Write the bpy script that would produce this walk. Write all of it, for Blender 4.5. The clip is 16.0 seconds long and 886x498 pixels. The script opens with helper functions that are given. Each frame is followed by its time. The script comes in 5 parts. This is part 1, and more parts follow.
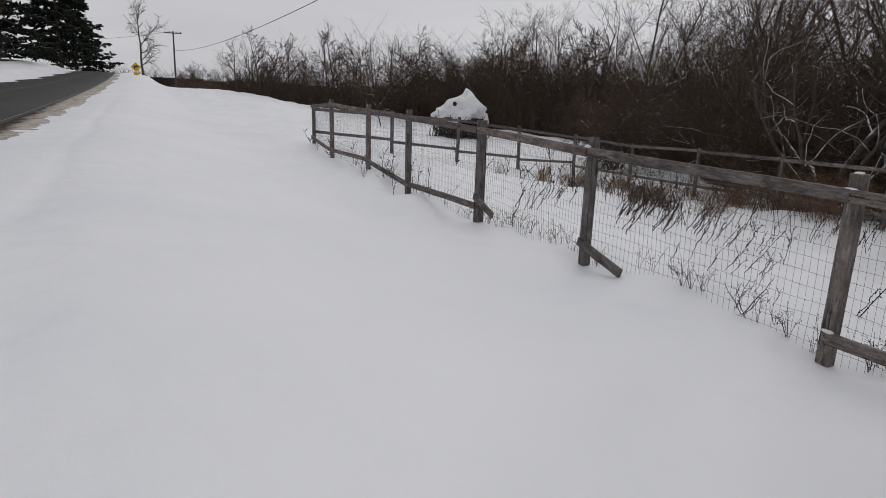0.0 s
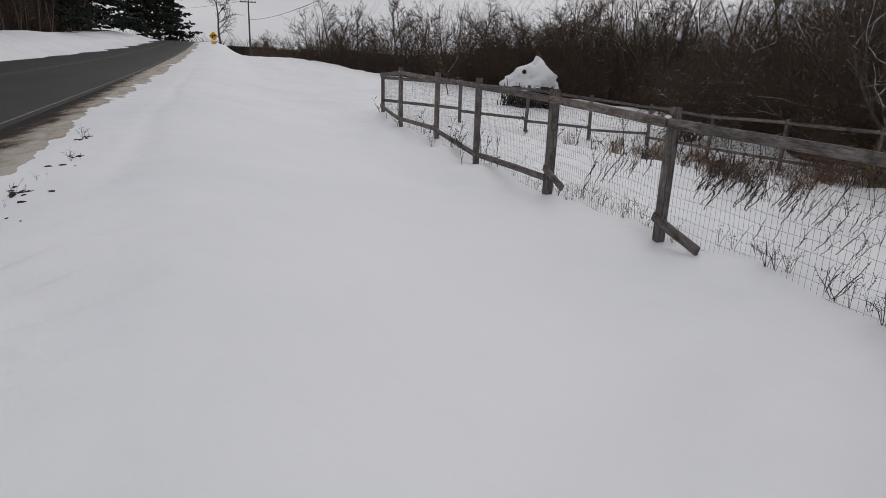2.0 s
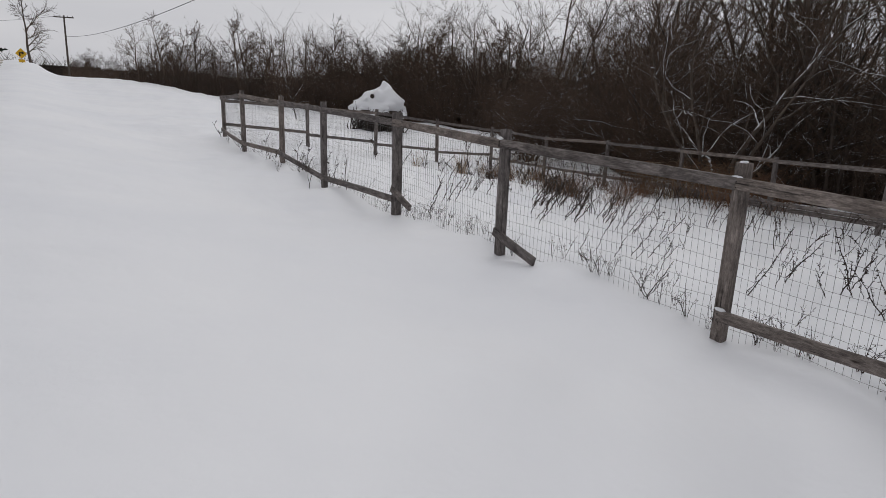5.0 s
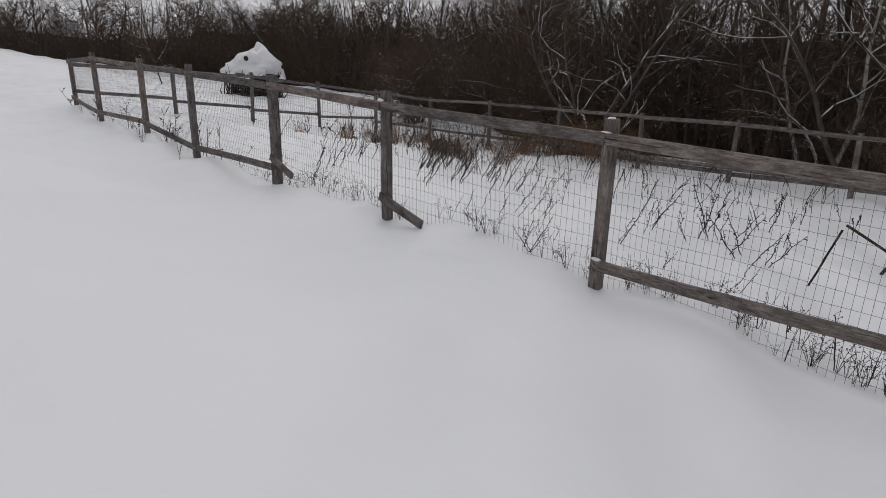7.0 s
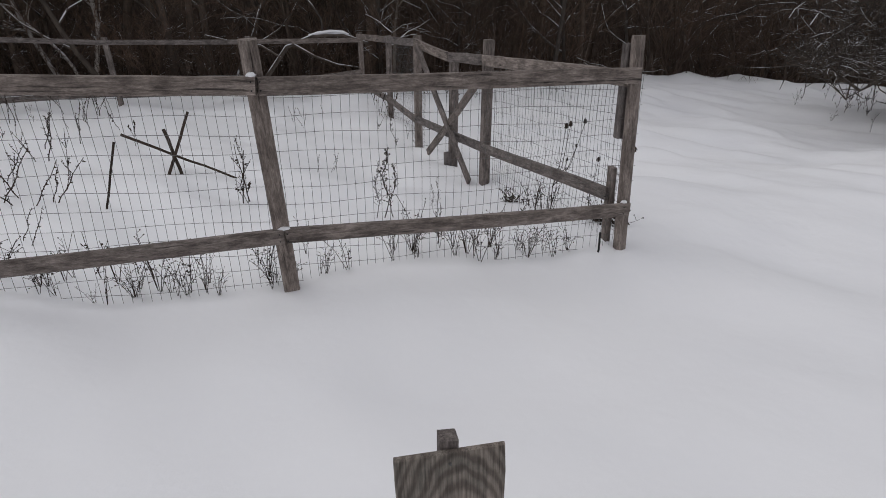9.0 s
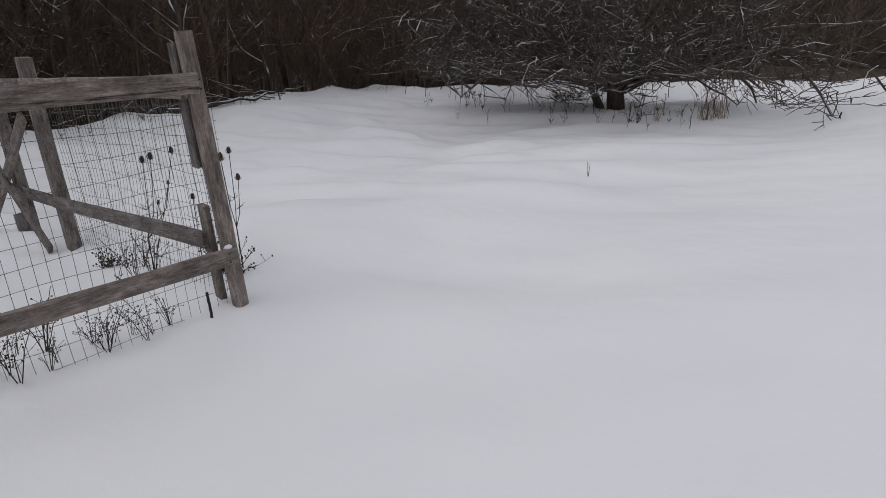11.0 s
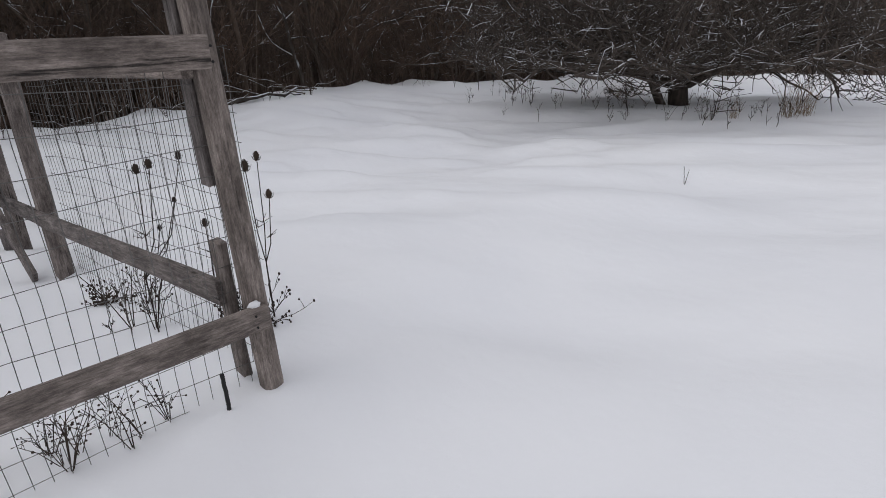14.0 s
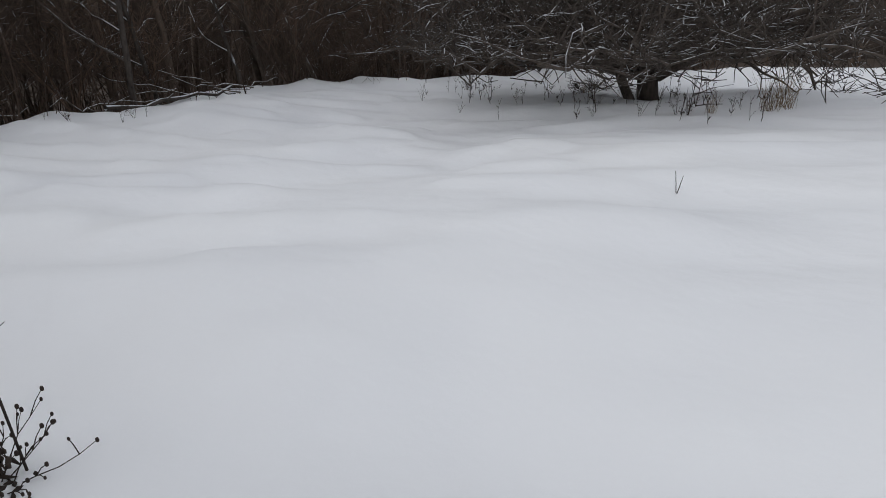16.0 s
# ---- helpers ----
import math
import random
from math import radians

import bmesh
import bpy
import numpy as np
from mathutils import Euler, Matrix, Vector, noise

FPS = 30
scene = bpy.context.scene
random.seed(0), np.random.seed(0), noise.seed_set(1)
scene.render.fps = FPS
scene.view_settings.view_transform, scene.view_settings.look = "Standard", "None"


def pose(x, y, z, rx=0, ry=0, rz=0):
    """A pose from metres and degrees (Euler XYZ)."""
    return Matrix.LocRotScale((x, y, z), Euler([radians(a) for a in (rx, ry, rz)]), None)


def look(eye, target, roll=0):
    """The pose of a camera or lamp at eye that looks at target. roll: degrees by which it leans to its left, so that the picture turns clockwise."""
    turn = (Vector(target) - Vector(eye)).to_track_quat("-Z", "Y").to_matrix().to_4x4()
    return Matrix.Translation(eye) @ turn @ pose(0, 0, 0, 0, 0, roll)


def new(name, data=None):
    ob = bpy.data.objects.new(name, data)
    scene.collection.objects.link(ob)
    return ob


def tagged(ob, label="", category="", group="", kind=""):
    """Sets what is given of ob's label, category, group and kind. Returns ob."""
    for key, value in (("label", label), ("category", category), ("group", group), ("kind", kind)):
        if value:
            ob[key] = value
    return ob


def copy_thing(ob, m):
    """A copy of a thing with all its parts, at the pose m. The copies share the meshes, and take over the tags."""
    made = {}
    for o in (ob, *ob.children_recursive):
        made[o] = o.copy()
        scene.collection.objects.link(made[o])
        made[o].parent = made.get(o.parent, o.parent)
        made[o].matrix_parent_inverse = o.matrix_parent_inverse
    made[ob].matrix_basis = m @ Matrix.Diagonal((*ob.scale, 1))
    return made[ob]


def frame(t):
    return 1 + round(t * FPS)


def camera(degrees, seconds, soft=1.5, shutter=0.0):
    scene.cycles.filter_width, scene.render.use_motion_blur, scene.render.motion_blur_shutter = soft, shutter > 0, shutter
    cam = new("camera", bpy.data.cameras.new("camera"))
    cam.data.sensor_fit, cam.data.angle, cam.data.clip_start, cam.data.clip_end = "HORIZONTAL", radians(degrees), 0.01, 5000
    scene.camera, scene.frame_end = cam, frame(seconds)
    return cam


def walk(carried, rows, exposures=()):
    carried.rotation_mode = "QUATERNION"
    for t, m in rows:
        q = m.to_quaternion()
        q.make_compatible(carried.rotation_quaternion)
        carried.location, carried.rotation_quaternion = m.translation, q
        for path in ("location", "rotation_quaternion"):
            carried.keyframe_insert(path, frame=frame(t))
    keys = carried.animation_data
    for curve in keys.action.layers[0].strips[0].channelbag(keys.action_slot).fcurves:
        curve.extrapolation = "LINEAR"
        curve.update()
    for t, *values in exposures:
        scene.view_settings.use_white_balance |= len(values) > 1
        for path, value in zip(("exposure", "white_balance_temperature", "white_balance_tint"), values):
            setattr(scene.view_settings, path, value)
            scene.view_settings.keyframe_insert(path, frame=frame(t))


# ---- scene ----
cam = camera(74.9, 16.0, 0.8)
METRES, EYE, TILT, LEAN, TURN = 5.8, 1.5, 0.0, 0.0, -24.4
EXPOSURES = [(0.0, -0.40, 6480, 10), (1.5, -0.44, 6480, 10), (4.5, -0.33, 6480, 10), (7.0, -0.37, 6500, 10), (8.0, -0.27, 6500, 11), (9.0, -0.25, 6470, 11), (10.0, -0.30, 6440, 11), (12.5, -0.16, 6330, 11), (14.0, -0.06, 6330, 11), (15.0, -0.08, 6320, 9), (16.0, -0.13, 6300, 8)]
PATH = [
    (0, (0.213, 0.153, 1.412), (0.847, 1.998, 0.969), 1.6),
    (0.5, (0.166, 0.146, 1.4), (0.684, 2.023, 0.942), 1.6),
    (1, (0.167, 0.161, 1.402), (0.553, 2.065, 0.928), 1.8),
    (1.5, (0.165, 0.158, 1.415), (0.503, 2.057, 0.887), 1.8),
    (2, (0.17, 0.192, 1.41), (0.591, 2.069, 0.862), 1.7),
    (2.5, (0.215, 0.205, 1.405), (0.859, 2.021, 0.867), 1.5),
    (3, (0.259, 0.201, 1.403), (1.103, 1.941, 0.896), 1.3),
    (3.5, (0.294, 0.129, 1.398), (1.266, 1.808, 0.911), 1.4),
    (4, (0.291, 0.105, 1.401), (1.306, 1.761, 0.922), 1.5),
    (4.5, (0.279, 0.115, 1.401), (1.214, 1.82, 0.936), 1.7),
    (4.7, (0.267, 0.125, 1.406), (1.146, 1.863, 0.952), 1.8),
    (6.8, (0.29, 0.186, 1.385), (1.303, 1.822, 0.841), 0.9),
    (7, (0.34, 0.155, 1.395), (1.515, 1.671, 0.828), 1.1),
    (7.5, (0.539, 0.055, 1.463), (2.071, 1.128, 0.755), 0.8),
    (7.7, (0.639, 0.062, 1.431), (2.291, 0.911, 0.69), 0.3),
    (8, (0.791, 0.128, 1.357), (2.563, 0.575, 0.545), 0.8),
    (8.5, (0.904, 0.186, 1.333), (2.732, 0.191, 0.521), 0.3),
    (9, (0.971, 0.143, 1.314), (2.765, -0.205, 0.501), -0.0),
    (9.5, (1.135, -0.105, 1.236), (2.808, -0.845, 0.428), -0.4),
    (10, (1.283, -0.47, 1.13), (2.837, -1.468, 0.363), -0.7),
    (10.2, (1.308, -0.504, 1.145), (2.808, -1.573, 0.365), -0.7),
    (12.3, (2.009, -1.162, 0.966), (3.318, -2.504, 0.269), -1.7),
    (12.5, (2.038, -1.188, 0.94), (3.378, -2.5, 0.244), -1.7),
    (13, (2.194, -1.195, 0.973), (3.587, -2.43, 0.242), -1.4),
    (13.5, (2.506, -1.147, 0.897), (3.951, -2.317, 0.161), -1.3),
    (14, (2.585, -1.138, 0.935), (4.011, -2.316, 0.173), -1.6),
    (14.5, (2.717, -1.437, 0.897), (4.011, -2.775, 0.165), -2.0),
    (15, (2.867, -1.731, 0.833), (4.056, -3.158, 0.089), -1.9),
    (15.5, (3.033, -1.884, 0.817), (4.296, -3.233, 0.052), -1.8),
    (16, (3.324, -2.052, 0.708), (4.672, -3.317, -0.056), -1.8),
]
walk(cam, [(t, look(eye, target, roll)) for t, eye, target, roll in PATH], EXPOSURES)

# ---- world, sun, exposure ----
world = bpy.data.worlds.new("overcast_sky")
scene.world = world
world.use_nodes = True
wn, wl = world.node_tree.nodes, world.node_tree.links
wn.clear()
sky = wn.new("ShaderNodeTexSky")
sky.sky_type, sky.sun_disc = "NISHITA", False
sky.sun_elevation, sky.sun_rotation = radians(41), radians(39)
sky.air_density, sky.dust_density, sky.ozone_density = 1.0, 6.0, 1.0
hsv = wn.new("ShaderNodeHueSaturation")
hsv.inputs["Saturation"].default_value = 0.12
coord = wn.new("ShaderNodeTexCoord")
squash = wn.new("ShaderNodeMapping")
squash.inputs["Scale"].default_value = (1.2, 1.2, 5.0)
cloud = wn.new("ShaderNodeTexNoise")
cloud.inputs["Scale"].default_value, cloud.inputs["Detail"].default_value = 1.6, 4
ramp = wn.new("ShaderNodeValToRGB")
ramp.color_ramp.elements[0].position, ramp.color_ramp.elements[0].color = 0.3, (6.9, 6.95, 7.4, 1)
ramp.color_ramp.elements[1].position, ramp.color_ramp.elements[1].color = 0.75, (8.5, 8.45, 8.75, 1)
mix = wn.new("ShaderNodeMix")
mix.data_type = "RGBA"
mix.inputs["Factor"].default_value = 0.88
bg = wn.new("ShaderNodeBackground")
bg.inputs["Strength"].default_value = 0.096
out = wn.new("ShaderNodeOutputWorld")
wl.new(sky.outputs[0], hsv.inputs["Color"])
wl.new(coord.outputs["Generated"], squash.inputs[0])
wl.new(squash.outputs[0], cloud.inputs["Vector"])
wl.new(cloud.outputs[0], ramp.inputs[0])
wl.new(hsv.outputs[0], mix.inputs["A"])
wl.new(ramp.outputs[0], mix.inputs["B"])
wl.new(mix.outputs["Result"], bg.inputs["Color"])
wl.new(bg.outputs[0], out.inputs[0])

sun = new("sun", bpy.data.lights.new("sun", "SUN"))
sun.data.energy, sun.data.angle, sun.data.color = 0.7, radians(55), (1.0, 0.975, 0.95)
sun.matrix_basis = look((20, 25, 28), (0, 0, 0))


# ---- materials ----
def material(name, rough=0.8):
    m = bpy.data.materials.new(name)
    m.use_nodes = True
    b = m.node_tree.nodes["Principled BSDF"]
    b.inputs["Roughness"].default_value = rough
    b.inputs["Specular IOR Level"].default_value = 0.3
    return m, m.node_tree.nodes, m.node_tree.links, b


def noise_tex(n, l, vec, scale, detail=4.0, rough=0.55, stretch=None):
    t = n.new("ShaderNodeTexNoise")
    t.inputs["Scale"].default_value, t.inputs["Detail"].default_value = scale, detail
    t.inputs["Roughness"].default_value = rough
    if stretch:
        mp = n.new("ShaderNodeMapping")
        mp.inputs["Scale"].default_value = stretch
        l.new(vec, mp.inputs[0])
        vec = mp.outputs[0]
    l.new(vec, t.inputs["Vector"])
    return t.outputs[0]


def ramp_node(n, l, fac, stops):
    r = n.new("ShaderNodeValToRGB")
    e = r.color_ramp.elements
    while len(e) < len(stops):
        e.new(0.5)
    for k, (p, c) in enumerate(stops):
        e[k].position, e[k].color = p, (*c, 1)
    l.new(fac, r.inputs[0])
    return r.outputs[0]


def blend(n, l, fac, a, b, mode="MIX"):
    x = n.new("ShaderNodeMix")
    x.data_type, x.blend_type = "RGBA", mode
    for sock, v in (("Factor", fac), ("A", a), ("B", b)):
        if isinstance(v, (int, float)):
            x.inputs[sock].default_value = v
        elif isinstance(v, tuple):
            x.inputs[sock].default_value = (*v, 1)
        else:
            l.new(v, x.inputs[sock])
    return x.outputs["Result"]


def math_node(n, l, op, a, b=0.0):
    x = n.new("ShaderNodeMath")
    x.operation = op
    for k, v in enumerate((a, b)):
        if isinstance(v, (int, float)):
            x.inputs[k].default_value = v
        else:
            l.new(v, x.inputs[k])
    return x.outputs[0]


def bump(n, l, b, height, strength, distance):
    x = n.new("ShaderNodeBump")
    x.inputs["Strength"].default_value, x.inputs["Distance"].default_value = strength, distance
    l.new(height, x.inputs["Height"])
    l.new(x.outputs[0], b.inputs["Normal"])


def snow_material():
    m, n, l, b = material("snow", 0.55)
    pos = n.new("ShaderNodeNewGeometry").outputs["Position"]
    big = noise_tex(n, l, pos, 0.35, 3)
    fine = noise_tex(n, l, pos, 55, 5, 0.7)
    l.new(ramp_node(n, l, big, [(0.3, (0.80, 0.81, 0.835)), (0.7, (0.86, 0.865, 0.875))]), b.inputs["Base Color"])
    drift = noise_tex(n, l, pos, 1.0, 2, 0.45)
    mid = noise_tex(n, l, pos, 2.8, 3, 0.5)
    h = math_node(n, l, "ADD", math_node(n, l, "MULTIPLY", drift, 3.6), math_node(n, l, "MULTIPLY", fine, 0.06))
    h = math_node(n, l, "ADD", h, math_node(n, l, "MULTIPLY", mid, 0.9))
    bump(n, l, b, h, 0.6, 0.035)
    b.inputs["Subsurface Weight"].default_value = 0.0
    return m


def bark_material(name, dark, light, snow=0.0, scale=9.0, cut=0.62):
    """Bark with grain along the height; snow: how much of the upper side carries snow."""
    m, n, l, b = material(name, 0.9)
    geo = n.new("ShaderNodeNewGeometry")
    tex = n.new("ShaderNodeTexCoord").outputs["Object"]
    grain = noise_tex(n, l, tex, scale, 5, 0.65, (1, 1, 0.35))
    col = ramp_node(n, l, grain, [(0.3, dark), (0.72, light)])
    rnd = n.new("ShaderNodeObjectInfo").outputs["Random"]
    col = blend(n, l, 1.0, col, ramp_node(n, l, rnd, [(0.0, (0.7, 0.7, 0.72)), (1.0, (1.2, 1.12, 1.05))]), "MULTIPLY")
    if snow > 0:
        sep = n.new("ShaderNodeSeparateXYZ")
        l.new(geo.outputs["Normal"], sep.inputs[0])
        patch = noise_tex(n, l, geo.outputs["Position"], 2.2, 3)
        up = math_node(n, l, "ADD", sep.outputs[2], math_node(n, l, "MULTIPLY", math_node(n, l, "SUBTRACT", patch, 0.5), 1.6))
        fac = n.new("ShaderNodeMapRange")
        fac.inputs["From Min"].default_value, fac.inputs["From Max"].default_value = cut, cut + 0.25
        l.new(up, fac.inputs["Value"])
        col = blend(n, l, math_node(n, l, "MULTIPLY", fac.outputs[0], snow), col, (0.72, 0.74, 0.77))
    l.new(col, b.inputs["Base Color"])
    bump(n, l, b, grain, 0.6, 0.01)
    return m


def wood_material(name, dark, mid, light):
    """Weathered timber, grain along the piece's own x axis."""
    m, n, l, b = material(name, 0.85)
    info = n.new("ShaderNodeObjectInfo").outputs["Random"]
    tex = n.new("ShaderNodeTexCoord").outputs["Object"]
    off = n.new("ShaderNodeVectorMath")
    off.operation = "ADD"
    comb = n.new("ShaderNodeCombineXYZ")
    l.new(math_node(n, l, "MULTIPLY", info, 37.0), comb.inputs[0])
    l.new(math_node(n, l, "MULTIPLY", info, 11.0), comb.inputs[1])
    l.new(tex, off.inputs[0])
    l.new(comb.outputs[0], off.inputs[1])
    v = off.outputs[0]
    grain = noise_tex(n, l, v, 12, 8, 0.8, (0.5, 2.6, 2.6))
    fine = noise_tex(n, l, v, 60, 5, 0.8, (0.22, 2.4, 2.4))
    stain = noise_tex(n, l, v, 6.0, 8, 0.78, (0.8, 1.5, 1.5))
    col = ramp_node(n, l, grain, [(0.28, dark), (0.5, mid), (0.75, light)])
    col = blend(n, l, 0.5, col, ramp_node(n, l, fine, [(0.36, (0.22, 0.21, 0.2)), (0.6, (1.3, 1.29, 1.27))]), "MULTIPLY")
    col = blend(n, l, 0.85, col, ramp_node(n, l, stain, [(0.38, (0.50, 0.48, 0.46)), (0.60, (1.25, 1.23, 1.2))]), "MULTIPLY")
    col = blend(n, l, 1.0, col, ramp_node(n, l, info, [(0.0, (0.8, 0.8, 0.82)), (1.0, (1.2, 1.14, 1.08))]), "MULTIPLY")
    knot = n.new("ShaderNodeTexVoronoi")
    knot.inputs["Scale"].default_value = 4.5
    mp = n.new("ShaderNodeMapping")
    mp.inputs["Scale"].default_value = (0.55, 2.0, 2.0)
    l.new(v, mp.inputs[0])
    l.new(mp.outputs[0], knot.inputs["Vector"])
    kf = ramp_node(n, l, knot.outputs["Distance"], [(0.03, (1, 1, 1)), (0.09, (0, 0, 0))])
    col = blend(n, l, kf, col, (0.035, 0.028, 0.022))
    crack = noise_tex(n, l, v, 9, 6, 0.7, (0.16, 4.0, 4.0))
    cf = ramp_node(n, l, crack, [(0.60, (0, 0, 0)), (0.645, (1, 1, 1))])
    col = blend(n, l, math_node(n, l, "MULTIPLY", cf, 0.85), col, (0.022, 0.019, 0.018))
    l.new(col, b.inputs["Base Color"])
    h = math_node(n, l, "ADD", grain, math_node(n, l, "MULTIPLY", fine, 0.6))
    h = math_node(n, l, "SUBTRACT", h, math_node(n, l, "MULTIPLY", cf, 1.2))
    bump(n, l, b, h, 0.8, 0.006)
    return m


def plain_material(name, a, c, scale=6.0, rough=0.85, metal=0.0, bumpy=0.3):
    m, n, l, b = material(name, rough)
    tex = n.new("ShaderNodeNewGeometry").outputs["Position"]
    t = noise_tex(n, l, tex, scale, 5, 0.6)
    l.new(ramp_node(n, l, t, [(0.3, a), (0.7, c)]), b.inputs["Base Color"])
    b.inputs["Metallic"].default_value = metal
    bump(n, l, b, t, bumpy, 0.01)
    return m


def asphalt_material():
    m, n, l, b = material("asphalt", 0.72)
    pos = n.new("ShaderNodeNewGeometry").outputs["Position"]
    grit = noise_tex(n, l, pos, 140, 3, 0.7)
    patch = noise_tex(n, l, pos, 0.5, 5, 0.6, (1.0, 0.25, 1.0))
    crack = noise_tex(n, l, pos, 1.1, 6, 0.75, (1, 0.3, 1))
    col = ramp_node(n, l, patch, [(0.3, (0.014, 0.0135, 0.013)), (0.7, (0.032, 0.0305, 0.029))])
    col = blend(n, l, 0.5, col, ramp_node(n, l, grit, [(0.3, (0.5, 0.5, 0.5)), (0.7, (1.5, 1.5, 1.5))]), "MULTIPLY")
    line = ramp_node(n, l, math_node(n, l, "ABSOLUTE", math_node(n, l, "SUBTRACT", crack, 0.5)), [(0.0, (1, 1, 1)), (0.012, (0, 0, 0))])
    col = blend(n, l, line, col, (0.014, 0.014, 0.014))
    l.new(col, b.inputs["Base Color"])
    bump(n, l, b, grit, 0.4, 0.004)
    b.inputs["Specular IOR Level"].default_value = 0.25
    return m


def dirt_material():
    m, n, l, b = material("sandy_shoulder", 0.95)
    pos = n.new("ShaderNodeNewGeometry").outputs["Position"]
    a = noise_tex(n, l, pos, 1.8, 6, 0.7, (1.6, 0.6, 1))
    g = noise_tex(n, l, pos, 60, 4, 0.7)
    sep = n.new("ShaderNodeSeparateXYZ")
    l.new(pos, sep.inputs[0])
    across = math_node(n, l, "ADD", math_node(n, l, "ADD", sep.outputs[0], 3.0), math_node(n, l, "MULTIPLY", sep.outputs[1], 0.175))
    a = math_node(n, l, "ADD", math_node(n, l, "MULTIPLY", a, 0.6), math_node(n, l, "MULTIPLY", math_node(n, l, "MINIMUM", across, 1.0), 0.5))
    col = ramp_node(n, l, a, [(0.56, (0.020, 0.015, 0.012)), (0.64, (0.075, 0.057, 0.043)), (0.70, (0.27, 0.225, 0.18)), (0.84, (0.50, 0.46, 0.41))])
    col = blend(n, l, 0.5, col, ramp_node(n, l, g, [(0.3, (0.5, 0.5, 0.5)), (0.7, (1.4, 1.4, 1.4))]), "MULTIPLY")
    l.new(col, b.inputs["Base Color"])
    bump(n, l, b, g, 0.7, 0.02)
    return m


SNOW = snow_material()
WOOD = wood_material("weathered_wood", (0.056, 0.048, 0.046), (0.182, 0.164, 0.158), (0.37, 0.342, 0.333))
def plywood_material():
    """Grey plywood with arched rotary-cut grain."""
    m, n, l, b = material("arched_plywood", 0.85)
    tex = n.new("ShaderNodeTexCoord").outputs["Object"]
    warp = n.new("ShaderNodeMapping")
    warp.inputs["Scale"].default_value = (0.3, 1.0, 1.0)
    warp.inputs["Location"].default_value = (0.06, 0.02, 0.0)
    l.new(tex, warp.inputs[0])
    w = n.new("ShaderNodeTexWave")
    w.wave_type = "RINGS"
    w.rings_direction = "Z"
    w.inputs["Scale"].default_value, w.inputs["Distortion"].default_value = 21, 6.0
    w.inputs["Detail"].default_value, w.inputs["Detail Scale"].default_value = 3, 0.9
    l.new(warp.outputs[0], w.inputs["Vector"])
    fine = noise_tex(n, l, tex, 80, 4, 0.7, (0.09, 2.5, 2.5))
    blot = noise_tex(n, l, tex, 9, 5, 0.65)
    col = ramp_node(n, l, w.outputs[1], [(0.1, (0.135, 0.118, 0.104)), (0.85, (0.235, 0.212, 0.19))])
    col = blend(n, l, 0.7, col, ramp_node(n, l, fine, [(0.35, (0.35, 0.34, 0.33)), (0.62, (1.25, 1.22, 1.2))]), "MULTIPLY")
    col = blend(n, l, 0.7, col, ramp_node(n, l, blot, [(0.35, (0.5, 0.52, 0.5)), (0.62, (1.15, 1.1, 1.06))]), "MULTIPLY")
    l.new(col, b.inputs["Base Color"])
    bump(n, l, b, math_node(n, l, "ADD", fine, math_node(n, l, "MULTIPLY", w.outputs[1], 0.4)), 0.6, 0.004)
    return m


SIGNWOOD = plywood_material()
STEEL = plain_material("galvanised_wire", (0.10, 0.095, 0.09), (0.20, 0.195, 0.19), 30, 0.6, 0.6, 0.0)
BARK = bark_material("grey_brown_bark", (0.050, 0.039, 0.031), (0.15, 0.118, 0.094), 0.5, 9, 0.85)
TWIG = bark_material("brown_twigs", (0.046, 0.032, 0.024), (0.135, 0.096, 0.072), 0.7, 9, 0.86)
# darker twig copy: the dimness under the canopy is put into the colour
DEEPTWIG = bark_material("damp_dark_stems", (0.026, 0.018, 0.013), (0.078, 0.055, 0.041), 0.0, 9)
SNOWBARK = bark_material("snow_lined_bark", (0.040, 0.034, 0.030), (0.13, 0.112, 0.095), 0.95, 9, 0.45)
APPLEBARK = bark_material("dark_apple_bark", (0.040, 0.033, 0.028), (0.14, 0.118, 0.10), 0.7, 9, 0.78)
APPLETWIG = bark_material("grey_apple_twigs", (0.028, 0.022, 0.018), (0.105, 0.086, 0.070), 0.75, 9, 0.76)
BIRCH = bark_material("pale_birch_bark", (0.12, 0.11, 0.10), (0.62, 0.60, 0.57), 0.9, 7, 0.35)
NEEDLE = bark_material("dark_pine_needles", (0.010, 0.016, 0.012), (0.026, 0.038, 0.026), 0.4, 5, 1.0)
STALK = bark_material("dry_dark_stalk", (0.024, 0.018, 0.015), (0.066, 0.050, 0.039), 0.3, 25, 1.1)
RUST = bark_material("russet_dead_growth", (0.075, 0.042, 0.026), (0.19, 0.115, 0.070), 0.0, 20)
STRAW = bark_material("straw_grass", (0.16, 0.11, 0.065), (0.36, 0.27, 0.17), 0.0, 30)
CANE = bark_material("pale_dead_vine", (0.10, 0.072, 0.046), (0.27, 0.205, 0.135), 0.4, 20, 0.9)
LITTER = plain_material("leaf_litter", (0.030, 0.022, 0.017), (0.085, 0.062, 0.046), 9, 0.95, 0, 0.8)
ASPHALT, DIRT = asphalt_material(), dirt_material()
YELLOW = plain_material("yellow_sign_paint", (0.62, 0.36, 0.02), (0.75, 0.45, 0.03), 4, 0.5, 0, 0.0)
BLACK = plain_material("black_sign_paint", (0.012, 0.012, 0.012), (0.02, 0.02, 0.02), 4, 0.6, 0, 0.0)
POLEWOOD = plain_material("brown_pole_wood", (0.06, 0.048, 0.04), (0.12, 0.10, 0.085), 4)
